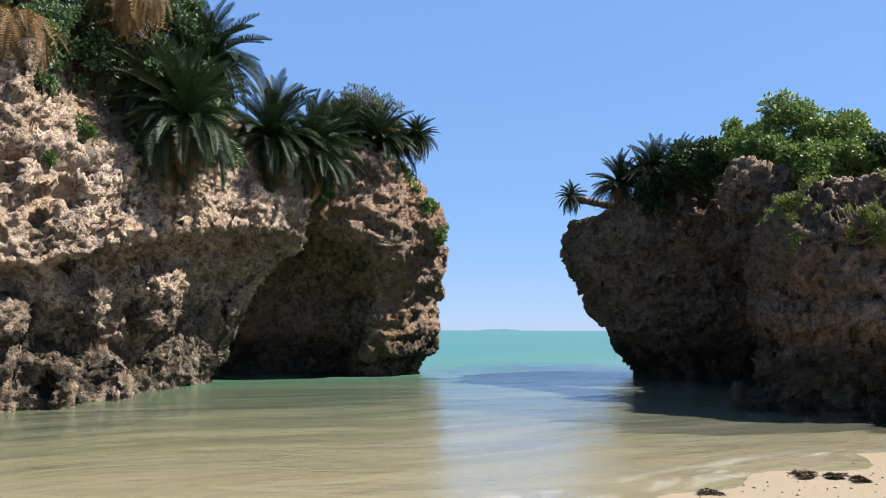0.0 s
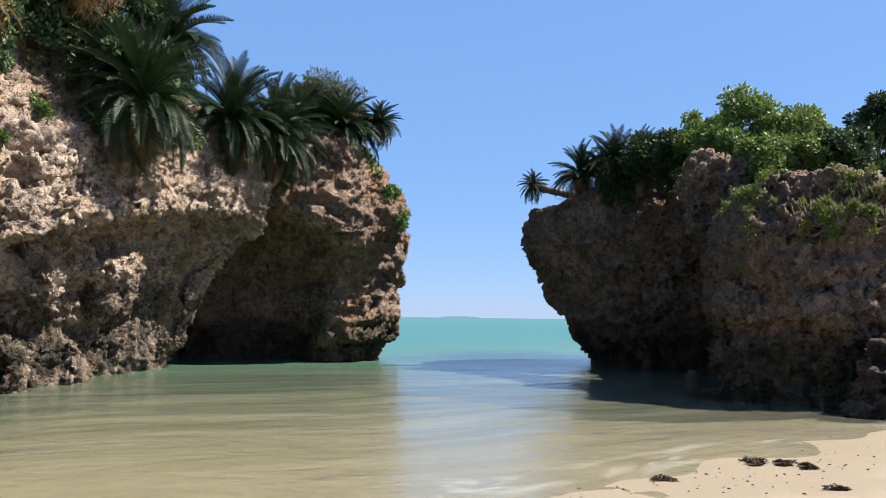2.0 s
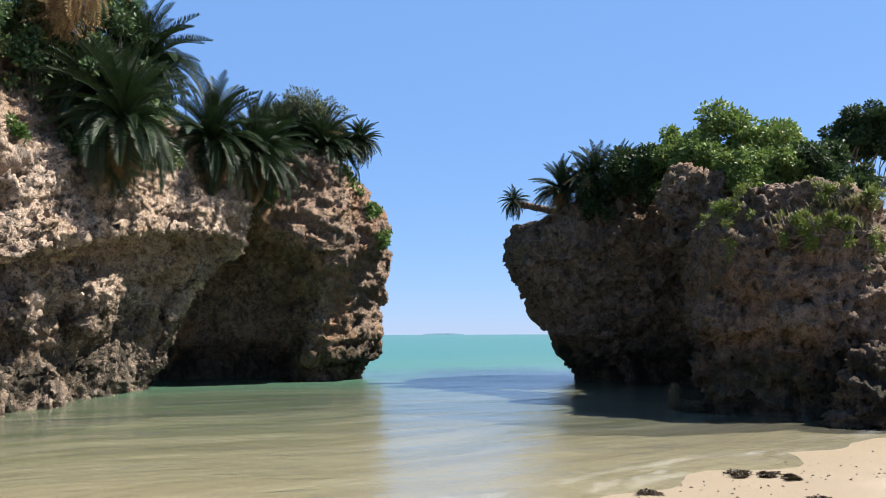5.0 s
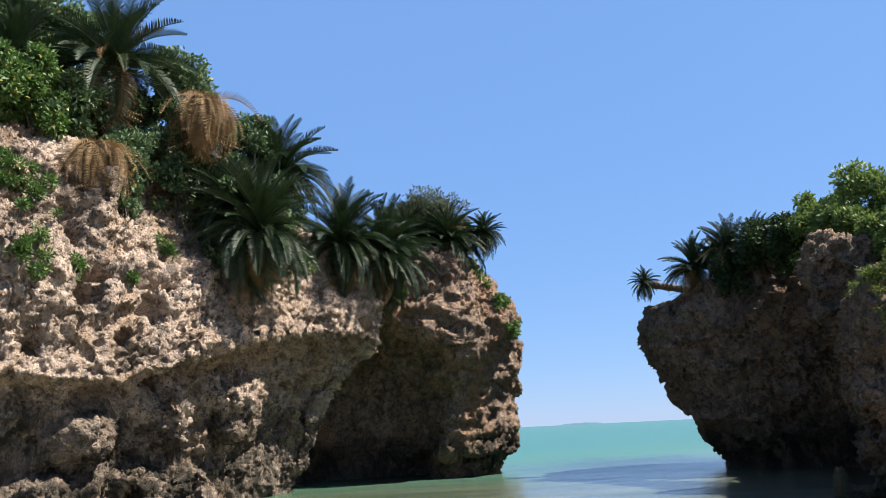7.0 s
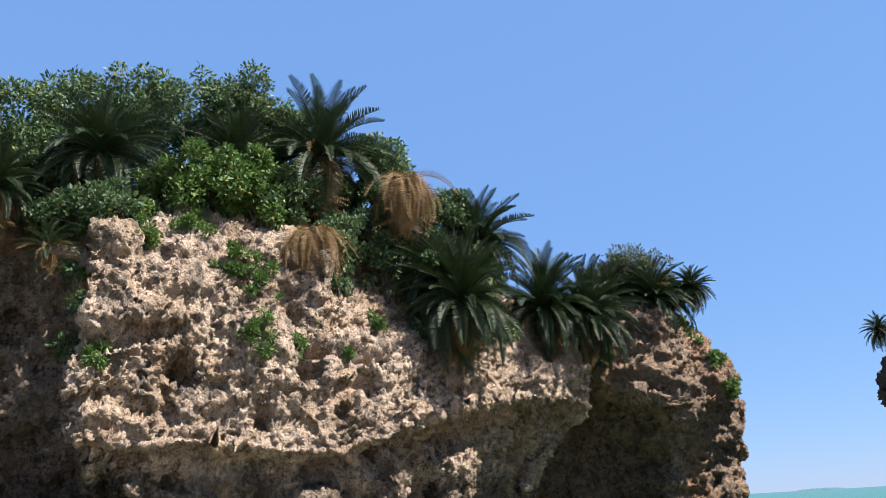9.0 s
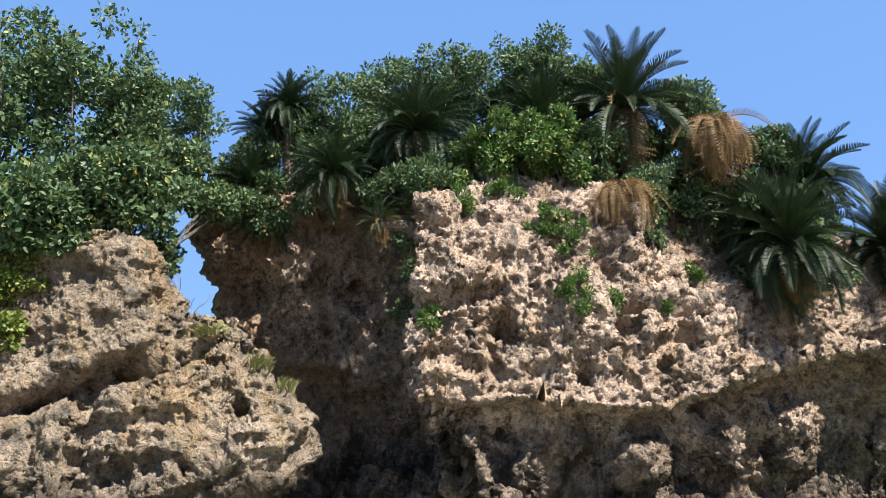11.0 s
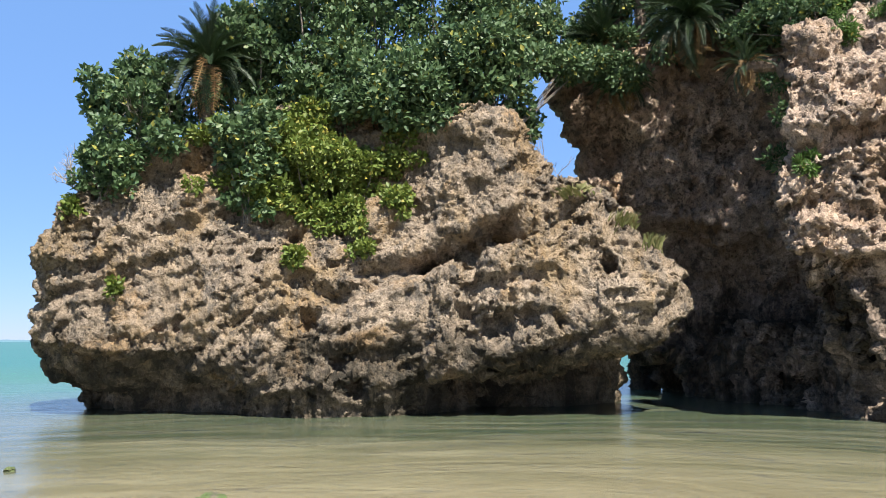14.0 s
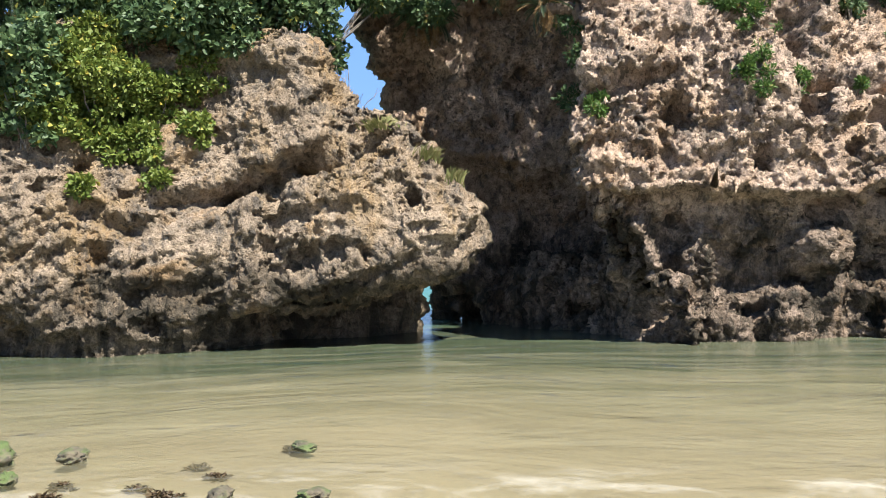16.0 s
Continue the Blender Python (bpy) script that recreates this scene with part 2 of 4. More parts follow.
def soft_noise(p, salt=0):
    """Value noise from -1 to 1 at the points p (n x 3)."""
    f = np.floor(p)
    w = p - f
    w = w * w * (3 - 2 * w)
    i, j, k = f.T
    total = 0.0
    for a in (0, 1):
        for b in (0, 1):
            for c in (0, 1):
                s = (w[:, 0] if a else 1 - w[:, 0]) * (w[:, 1] if b else 1 - w[:, 1]) * (w[:, 2] if c else 1 - w[:, 2])
                total = total + s * hashed(i + a, j + b, k + c, salt)
    return total * 2 - 1


def fractal(p, octaves=4, gain=0.5, salt=0):
    total, amp = 0.0, 1.0
    for o in range(octaves):
        total = total + amp * soft_noise(p * 2.03 ** o + 11.7 * o, salt + o)
        amp *= gain
    return total


def cells(p, salt=0):
    """Distances to the nearest and the second scattered point, one point near the middle of each unit cell."""
    f = np.floor(p - 0.5)
    near, second = np.full(len(p), 9.0), np.full(len(p), 9.0)
    for a in (0, 1):
        for b in (0, 1):
            for c in (0, 1):
                g = f + (a, b, c)
                i, j, k = g.T
                q = g + 0.15 + 0.7 * np.stack([hashed(i, j, k, salt + s) for s in (1, 2, 3)], 1)
                d = np.sqrt(((q - p) ** 2).sum(1))
                second = np.minimum(second, np.maximum(near, d))
                near = np.minimum(near, d)
    return near, second


# ---- meshes ----
def mesh_object(name, verts, faces, material, parent=None, smooth=True):
    me = bpy.data.meshes.new(name)
    me.from_pydata(verts, [], faces)
    if smooth:
        me.polygons.foreach_set("use_smooth", [True] * len(me.polygons))
    me.materials.append(material)
    ob = new(name, me)
    ob.parent = parent
    return ob


def closed_spline(rows, n):
    """A smooth closed curve through the rows, n steps in all."""
    rows = np.array(rows, float)
    k = len(rows)
    u = np.arange(n) / n * k
    i = np.floor(u).astype(int)
    w = (u - i)[:, None]
    p0, p1, p2, p3 = (rows[(i + s) % k] for s in (-1, 0, 1, 2))
    m1, m2 = (p2 - p0) * 0.4, (p3 - p1) * 0.4
    return (2 * w**3 - 3 * w**2 + 1) * p1 + (w**3 - 2 * w**2 + w) * m1 + (3 * w**2 - 2 * w**3) * p2 + (w**3 - w**2) * m2


def rock_body(rows, crest, steps=160, shelf=False):
    """Vertices and faces of a closed rock. Each row of the outline: x, y, how far the foot and the lip over the notch lie back,
    height of the lip, height of the widest part, height of the edge above, and how far that edge lies back. A shelf juts out flat over its notch."""
    s = closed_spline(rows, steps)
    xy = s[:, :2]
    tang = np.roll(xy, -1, 0) - np.roll(xy, 1, 0)
    tang /= np.linalg.norm(tang, axis=1)[:, None]
    area = np.sum(xy[:, 0] * np.roll(xy[:, 1], -1) - xy[:, 1] * np.roll(xy[:, 0], -1))
    inward = np.stack([-tang[:, 1], tang[:, 0]], 1) * np.sign(area)
    foot, hang, lip, wide, top, back = s[:, 2:].T
    mid = xy.mean(0)
    levels = [(np.full(steps, -1.5), foot), (np.full(steps, 0.0), foot), (lip * 0.75, foot * 0.9 + hang * 0.1), (lip, hang), (lip + (wide - lip) * 0.5, hang * 0.42), (wide, foot * 0.0),
              (wide + (top - wide) * 0.5, back * 0.25), (wide + (top - wide) * 0.85, back * 0.65), (top, back)]
    if shelf:
        levels[4:5] = [(lip + (wide - lip) * 0.45, hang * 0.82), (lip + (wide - lip) * 0.8, hang * 0.5)]
    rings = [np.column_stack([xy + inward * d[:, None], z]) for z, d in levels]
    return lofted(rings, mid, -1.5, crest, area < 0)


def lofted(rings, mid, bottom, crest, flip):
    """Vertices and faces of a closed skin over the rings, domed up to the crest."""
    steps, last = len(rings[0]), rings[-1]
    rings = list(rings)
    for f in (0.25, 0.5, 0.75):
        ring = last.copy()
        ring[:, :2] += (mid - last[:, :2]) * f
        ring[:, 2] += (crest - last[:, 2]) * math.sin(f * math.pi / 2)
        rings.append(ring)
    fine = []
    for a, b in zip(rings, rings[1:]):
        for f in (0.0, 0.25, 0.5, 0.75):
            fine.append(a + (b - a) * f)
    fine.append(rings[-1])
    verts = np.concatenate(fine + [[[*mid, bottom], [*mid, crest]]])
    faces = [(r * steps + i, r * steps + (i + 1) % steps, (r + 1) * steps + (i + 1) % steps, (r + 1) * steps + i) for r in range(len(fine) - 1) for i in range(steps)]
    n = len(verts)
    faces += [((i + 1) % steps, i, n - 2) for i in range(steps)]
    base = (len(fine) - 1) * steps
    faces += [(base + i, base + (i + 1) % steps, n - 1) for i in range(steps)]
    return verts, [f[::-1] for f in faces] if flip else faces


def slab_body(rows, bottom, crest, steps=120):
    """A great block that hangs clear of the water. Each row of the outline: x, y, height of its lower edge and how far that lies back,
    height of the widest part, height of the upper edge and how far that lies back."""
    s = closed_spline(rows, steps)
    xy = s[:, :2]
    tang = np.roll(xy, -1, 0) - np.roll(xy, 1, 0)
    tang /= np.linalg.norm(tang, axis=1)[:, None]
    area = np.sum(xy[:, 0] * np.roll(xy[:, 1], -1) - xy[:, 1] * np.roll(xy[:, 0], -1))
    inward = np.stack([-tang[:, 1], tang[:, 0]], 1) * np.sign(area)
    low, under, wide, top, back = s[:, 2:].T
    mid = xy.mean(0)
    levels = [(low * 0.5 + bottom * 0.5, under + 0.9), (low, under), ((low + wide) / 2, under * 0.3), (wide, under * 0.0), ((wide + top) / 2, back * 0.25), (wide * 0.15 + top * 0.85, back * 0.65), (top, back)]
    rings = [np.column_stack([xy + inward * d[:, None], z]) for z, d in levels]
    return lofted(rings, mid, bottom, crest, area < 0)


def knoll_body(x, y, z, reach, tall):
    """A block or pinnacle to be fused with a rock."""
    bm = bmesh.new()
    bmesh.ops.create_icosphere(bm, subdivisions=3, radius=1.0)
    verts = np.array([v.co for v in bm.verts])
    verts = np.sign(verts) * np.abs(verts) ** 0.8 * (reach, reach, tall) + (x, y, z)
    faces = [tuple(v.index for v in f.verts) for f in bm.faces]
    bm.free()
    return verts, faces


def largest_piece(me):
    """The mesh without the crumbs and hollows that hang loose in it."""
    n, e = len(me.vertices), len(me.edges)
    edge = np.empty(e * 2, np.int64)
    me.edges.foreach_get("vertices", edge)
    a, b = edge.reshape(-1, 2).T
    label = np.arange(n)
    while True:
        low = np.minimum(label[a], label[b])
        new_label = label.copy()
        np.minimum.at(new_label, a, low)
        np.minimum.at(new_label, b, low)
        new_label = new_label[new_label]
        new_label = new_label[new_label]
        np.minimum.at(new_label, label, new_label)
        new_label = new_label[new_label]
        if np.array_equal(new_label, label):
            break
        label = new_label
    keep = label == np.bincount(label).argmax()
    if keep.all():
        return me
    co = np.empty(n * 3)
    me.vertices.foreach_get("co", co)
    index = np.cumsum(keep) - 1
    faces = [[int(index[v]) for v in f.vertices] for f in me.polygons if keep[f.vertices[0]]]
    out = bpy.data.meshes.new("piece")
    out.from_pydata(co.reshape(-1, 3)[keep].tolist(), [], faces)
    bpy.data.meshes.remove(me)
    return out


def fused(bodies, voxel):
    """One skin round all the bodies, as arrays of points and faces."""
    verts, faces = [], []
    for v, f in bodies:
        faces += [tuple(i + len(verts) for i in q) for q in f]
        verts += [tuple(p) for p in v]
    me = bpy.data.meshes.new("rough")
    me.from_pydata(verts, [], faces)
    ob = new("rough", me)
    mod = ob.modifiers.new("skin", "REMESH")
    mod.mode, mod.voxel_size = "VOXEL", voxel
    skin = bpy.data.meshes.new_from_object(ob.evaluated_get(bpy.context.evaluated_depsgraph_get()))
    bpy.data.objects.remove(ob)
    bpy.data.meshes.remove(me)
    return largest_piece(skin)


def to_line(p, a, b):
    """Distance of the points p from the stretch a to b."""
    a, b = np.array(a), np.array(b)
    f = np.clip(((p - a) @ (b - a)) / ((b - a) @ (b - a)), 0, 1)
    return np.sqrt(((p - a - f[:, None] * (b - a)) ** 2).sum(1))


def weather(me, salt, lump, pits, strata, cracks, holes, dip, flutes):
    """Works the skin of a rock: lumps, ledges, cracks, and the sharp pits of limestone that the sea has eaten."""
    n = len(me.vertices)

    def points():
        co = np.empty(n * 3)
        me.vertices.foreach_get("co", co)
        return co.reshape(-1, 3)

    def normals():
        no = np.empty(n * 3)
        me.vertex_normals.foreach_get("vector", no)
        return no.reshape(-1, 3)

    def shift(p):
        me.vertices.foreach_set("co", p.ravel())
        me.update()

    # broad lumps, blocks and ledges
    p, no = points(), normals()
    low = np.clip((p[:, 2] + 0.6) / 1.2, 0.0, 1.0)
    bend = p + 0.6 * np.stack([fractal(p * 0.5, 2, 0.5, salt + s) for s in (40, 50, 60)], 1)
    n1, n2 = cells(bend * (0.5, 0.5, 0.7), salt)
    d = lump * (1.3 * np.minimum(n2 - n1, 0.45) - 0.35) + lump * 0.7 * fractal(p * 0.35, 3, 0.5, salt + 5)
    d += strata * fractal(np.column_stack([p[:, :2] * 0.18, (bend[:, 2] + p[:, :2] @ np.array(dip)) * 1.7]), 3, 0.6, salt + 9)
    shape = bend * 0.3 + p * 0.7

    def on_skin(q):
        return shape[np.argmin(((p - q) ** 2).sum(1))]

    for a, b, width, depth in cracks:
        a, b = np.array(a), np.array(b)
        line = [on_skin(a + (b - a) * f) for f in (0, 0.25, 0.5, 0.75, 1)]
        near = np.min([to_line(shape, q, r) for q, r in zip(line, line[1:])], 0)
        d -= depth * np.exp(-((near / width) ** 2))
    for x, y, z, width, depth in holes:
        x, y, z = p[np.argmin(((p - (x, y, z)) ** 2).sum(1))]
        d -= depth * np.exp(-((np.sqrt(((p - (x, y, z)) ** 2).sum(1)) / width) ** 4))
    shift(p + no * (d * low)[:, None])
    # knobs and hollows a hand or two across
    p, no = points(), normals()
    where = np.clip(0.65 + 1.5 * fractal(p * 0.5, 2, 0.5, salt + 31), 0.08, 1.6)
    bend = p + 0.22 * np.stack([fractal(p * 2.2, 2, 0.5, salt + s) for s in (70, 80, 90)], 1)
    n1, n2 = cells(bend * (1.25, 1.25, 1.6), salt + 20)
    d = -pits * 1.2 * np.clip(1 - n1 / 0.55, 0, 1) ** 0.8 * where + pits * 0.35 * np.minimum(n2 - n1, 0.5)
    d += pits * 0.75 * (0.6 - 1.6 * np.abs(fractal(p * 1.6, 3, 0.6, salt + 33)))
    # flutes that rain has worn, and a few deep hollows
    gully = 0.5 - 1.4 * np.abs(fractal(bend * (2.3, 2.3, 0.3), 2, 0.5, salt + 36))
    d += pits * 1.1 * np.clip(fractal(p * 0.3, 2, 0.5, salt + 35), 0, 1) * gully
    for x, y, reach, depth in flutes:
        d += depth * gully * np.exp(-((np.hypot(p[:, 0] - x, p[:, 1] - y) / reach) ** 4))
    h1, _ = cells(bend * (0.8, 0.8, 1.1), salt + 41)
    d -= 2.4 * pits * np.clip(1.6 - h1 / 0.19, 0, 1) * np.clip(0.5 + 1.5 * fractal(p * 0.4, 1, 0.5, salt + 43), 0, 1)
    h1, _ = cells(bend * (1.9, 1.9, 3.2), salt + 45)
    d -= pits * 1.4 * np.clip((0.29 - h1) / 0.12, 0, 1) * np.clip(0.35 + 1.8 * fractal(p * 0.6, 2, 0.5, salt + 47), 0, 1)
    shift(p + no * d[:, None])
    # sharp edges and small holes
    p, no = points(), normals()
    bend = p + 0.1 * np.stack([fractal(p * 5.0, 2, 0.5, salt + s) for s in (110, 120, 130)], 1)
    m1, m2 = cells(bend * (3.5, 3.5, 5.4), salt + 24)
    d = where * (-pits * 0.95 * np.clip((0.38 - m1) / 0.18, 0, 1) + pits * 0.12 * np.minimum(m2 - m1, 0.45))
    d += pits * 0.55 * (0.5 - 1.5 * np.abs(fractal(p * 4.2, 3, 0.65, salt + 37)))
    step = (bend[:, 2] + p[:, :2] @ np.array(dip)) * 3.3 + 2.6 * fractal(p * 1.2, 3, 0.6, salt + 51)
    d += pits * 0.75 * ((step - np.floor(step)) ** 2 - 0.33) * np.clip(0.75 + 1.4 * fractal(p * 0.8, 2, 0.5, salt + 53), 0, 1.4)
    m1, m2 = cells(bend * (7.5, 7.5, 8.5), salt + 28)
    d += where * pits * 0.5 * (0.3 * np.minimum(m2 - m1, 0.4) - 0.9 * np.clip((0.42 - m1) / 0.24, 0, 1))
    shift(p + no * d[:, None])


ROCKS = []


def rock(name, label, bodies, knolls, salt, material, voxel=0.055, lump=0.34, pits=0.145, strata=0.16, cracks=(), holes=(), dip=(0.0, 0.0), flutes=()):
    me = fused(bodies + [knoll_body(*k) for k in knolls], voxel)
    weather(me, salt, lump, pits, strata, cracks, holes, dip, flutes)
    me.polygons.foreach_set("use_smooth", [True] * len(me.polygons))
    me.materials.clear()
    me.materials.append(material)
    me.name = name
    ob = new(name, me)
    ROCKS.append(ob)
    return tagged(ob, label, "rock")


# ---- the ground, the sea ----
def shore_reach(x, y):
    """Metres out from the water's edge of the little bay; the beach is minus."""
    bay = 11.1 + 0.7 * np.clip((x + 1.0) / 2.5, 0.0, 1.0) + 0.45 * np.maximum(0.0, np.minimum(x, 14.0) - 1.2) + 0.5 * np.maximum(0.0, np.minimum(x, 14.0) - 4.5) + 0.22 * np.sin(x * 0.75 + y * 0.4)
    return np.hypot(x - 4.0, y + 3.0) - bay


def shore_height(x, y):
    """Height of the sand: a gentle beach that runs down under the water."""
    out = shore_reach(x, y)
    return np.where(out < 0, 2.0 - 2.0 * np.exp(out * 0.019), -np.minimum(out * 0.05, 3.2 - 3.2 * np.exp(-out * 0.016)))


def axis_steps(reach, core, fine):
    inner = np.arange(-core, core + fine, fine)
    outer = core + np.geomspace(fine * 2, reach - core, 36)
    return np.concatenate([-outer[::-1], inner, outer])


def sheet(name, xs, ys, zfun, material):
    gx, gy = np.meshgrid(xs, ys)
    gz = zfun(gx, gy)
    verts = np.column_stack([gx.ravel(), gy.ravel(), gz.ravel()])
    w = len(xs)
    faces = [(r * w + c, r * w + c + 1, (r + 1) * w + c + 1, (r + 1) * w + c) for r in range(len(ys) - 1) for c in range(w - 1)]
    return mesh_object(name, verts.tolist(), faces, material)


def ground_height(x, y):
    p = np.column_stack([x.ravel(), y.ravel(), np.zeros(x.size)])
    return shore_height(x, y) + (0.02 * fractal(p * 0.8, 3, 0.5, 3) + 0.03 * fractal(p * 0.25, 2, 0.5, 4)).reshape(x.shape)


tagged(sheet("ground", axis_steps(4600, 28, 0.25), axis_steps(4600, 28, 0.25), ground_height, SAND), "pale coral sand sloping into shallow sea", "beach", kind="structure")


def swell(x, y):
    p = np.column_stack([x.ravel() * 0.5 , y.ravel(), np.zeros(x.size)])
    return (0.012 * fractal(p * 0.9, 3, 0.5, 13)).reshape(x.shape)


sea = sheet("water", axis_steps(4500, 30, 0.3), axis_steps(4500, 30, 0.3), swell, WATER)
place = np.empty(len(sea.data.vertices) * 3)
sea.data.vertices.foreach_get("co", place)
place = place.reshape(-1, 3)
out_there = shore_reach(place[:, 0], place[:, 1])
# weed: where the rock's shadow and reflection are painted on the water
traits = {"reach": out_there, "along": np.arctan2(place[:, 0] - 4.0, place[:, 1] + 3.0) * 14.0, "foam": np.exp(-((out_there - 0.5) / 0.5) ** 2),
          "weed": np.exp(-((place[:, 0] - 5.0) / 5.5) ** 2 - ((place[:, 1] - 36.5) / 6.0) ** 2)}
for key, values in traits.items():
    sea.data.attributes.new(key, "FLOAT", "POINT").data.foreach_set("value", values.astype(np.float32))
sea.visible_shadow = False
tagged(sea, "calm clear turquoise sea over sand", "sea", kind="structure")

# ---- the rocks ----
# x, y, foot back, lip back, lip height, widest height, edge height, edge back
LEFT_ISLET = [
    (-20.6, -0.5, 2.3, 1.2, 0.9, 1.6, 5.0, 0.3), (-19.3, 2.0, 1.5, 1.0, 0.7, 1.4, 5.9, 1.2), (-17.5, 4.6, 0.2, 0.1, 0.3, 1.3, 5.0, 1.9),
    (-16.3, 6.9, 1.0, 0.8, 0.8, 1.8, 5.4, 1.6), (-15.7, 8.5, 2.9, 2.2, 1.5, 3.4, 7.0, 0.9), (-16.0, 9.8, 2.4, 2.0, 1.9, 3.6, 6.4, 0.8),
    (-16.7, 11.6, 0.7, 0.6, 1.4, 3.0, 4.6, 0.8), (-17.9, 13.1, 0.2, 0.1, 1.0, 2.0, 3.4, 0.8), (-21.0, 12.6, 0.0, 0.0, 0.8, 1.4, 3.6, 0.8),
    (-22.8, 9.5, 0.5, 0.3, 1.0, 2.5, 5.2, 1.0), (-24.6, 4.0, 0.6, 0.3, 1.0, 2.5, 5.5, 1.0), (-24.0, -0.4, 1.4, 0.3, 0.9, 1.8, 5.0, 0.4)]
# x, y, lower edge height, lower edge back, widest height, edge height, edge back
ISLET_SLAB = [
    (-16.2, 6.8, 0.9, 0.2, 1.8, 3.6, 1.2), (-15.3, 8.3, 1.15, 0.25, 2.2, 4.4, 1.1), (-14.5, 9.6, 1.5, 0.3, 2.6, 4.7, 1.1), (-13.7, 10.8, 1.9, 0.3, 2.9, 4.1, 0.9),
    (-14.0, 11.9, 2.0, 0.4, 2.9, 3.6, 0.8), (-15.6, 12.5, 1.8, 0.5, 2.9, 3.8, 0.8), (-18.0, 12.2, 1.2, 0.5, 2.9, 4.2, 0.8), (-19.0, 8.6, 0.5, 0.5, 2.5, 5.0, 1.0)]
CLIFF = [
    (-4.6, 27.5, 3.2, 2.7, 0.9, 4.6, 7.3, 0.5), (-6.2, 23.2, 1.8, 1.9, 1.2, 4.6, 6.9, 0.9), (-7.0, 19.4, 1.3, 1.8, 1.3, 3.8, 6.5, 1.5),
    (-8.3, 16.4, 1.0, 1.5, 1.2, 3.0, 7.4, 1.3), (-10.2, 14.2, 0.7, 1.1, 1.2, 3.2, 7.3, 0.8), (-12.1, 12.7, 2.5, 1.9, 1.2, 3.3, 7.0, 0.4),
    (-13.7, 16.0, 0.8, 0.5, 1.6, 4.0, 8.6, 0.2), (-17.0, 16.7, 1.7, 0.9, 1.6, 4.5, 9.6, 0.0), (-20.4, 13.6, 3.0, 2.0, 1.2, 6.0, 8.9, -0.9),
    (-21.0, 18.0, 2.0, 1.0, 2.0, 4.0, 8.0, 1.0), (-15.0, 25.0, 1.0, 0.5, 1.0, 3.0, 8.0, 1.0), (-9.0, 31.0, 1.0, 0.5, 1.0, 3.0, 7.5, 1.0)]
HEADLAND = [
    (0.05, 31.4, 1.8, 0.9, 0.9, 4.9, 7.7, 1.5), (-2.1, 28.9, 4.0, 2.4, 1.0, 4.6, 8.0, 0.9), (-6.5, 29.4, 5.0, 4.4, 1.0, 6.2, 8.0, 0.5),
    (-10.5, 31.5, 1.0, 0.5, 1.0, 4.0, 8.0, 0.8), (-9.0, 38.0, 1.0, 0.5, 1.0, 3.0, 8.0, 1.0), (-4.0, 39.0, 1.0, 0.5, 1.0, 3.0, 8.0, 1.0), (-0.1, 35.5, 1.2, 0.5, 1.0, 4.0, 7.5, 1.4)]
FAR_LOBE = [
    (4.2, 29.8, 3.0, 2.6, 0.6, 5.0, 5.7, 0.4), (5.5, 27.5, 2.9, 2.4, 0.6, 4.7, 6.1, 0.4), (8.2, 25.9, 2.8, 2.2, 0.7, 4.5, 6.6, 0.6), (11.5, 25.1, 2.0, 1.4, 0.7, 3.6, 6.6, 0.8),
    (17.5, 26.5, 1.0, 0.5, 0.8, 3.0, 6.2, 1.0), (17.5, 31.5, 1.0, 0.5, 0.8, 3.0, 5.8, 1.0), (9.3, 35.0, 1.5, 1.0, 0.8, 3.5, 6.0, 0.8), (5.3, 33.0, 2.4, 2.0, 0.6, 4.8, 5.7, 0.5)]
NEAR_LOBE = [
    (7.2, 19.5, 0.3, 0.1, 0.5, 2.5, 4.7, 0.6), (6.9, 17.6, 0.2, 0.1, 0.5, 2.4, 4.7, 0.7), (8.1, 16.2, 0.5, 0.2, 0.6, 2.5, 4.9, 0.9), (9.8, 15.7, 0.4, 0.2, 0.5, 2.3, 4.8, 0.8),
    (11.0, 16.6, 0.3, 0.2, 0.4, 2.0, 4.5, 0.8), (12.3, 19.5, 0.4, 0.2, 0.5, 2.0, 4.6, 0.9), (13.0, 24.0, 0.5, 0.3, 0.6, 2.0, 5.4, 1.0), (10.4, 27.0, 0.5, 0.3, 0.6, 2.2, 6.0, 1.0), (8.7, 22.5, 0.5, 0.3, 0.8, 3.0, 5.6, 0.6)]
ISLET_KNOLLS = [(-16.8, 8.7, 6.3, 0.6, 0.55), (-15.2, 10.2, 4.5, 0.5, 0.5)]
CLIFF_KNOLLS = [(-15.8, 13.9, 0.2, 0.9, 0.9), (-13.4, 16.3, 0.4, 1.3, 1.8), (-16.0, 16.6, 0.3, 1.4, 1.7), (-17.6, 17.2, 0.3, 1.5, 1.7), (-9.7, 16.3, 0.5, 0.7, 0.7), (-8.7, 18.4, 0.4, 0.8, 0.9), (-8.4, 20.8, 0.4, 0.8, 0.8), (-9.5, 16.9, 2.2, 0.6, 0.7), (-8.4, 19.6, 2.3, 0.6, 0.8), (-10.9, 15.1, 1.9, 0.6, 0.8), (-7.7, 22.3, 2.6, 0.8, 0.9),
                (-12.9, 12.8, 7.4, 0.39, 0.47), (-12.0, 13.8, 7.6, 0.50, 0.55), (-11.3, 14.7, 7.5, 0.40, 0.40), (-17.8, 16.2, 9.6, 0.62, 0.62), (-8.8, 17.0, 7.1, 0.39, 0.63), (-10.1, 15.7, 7.2, 0.38, 0.46)]
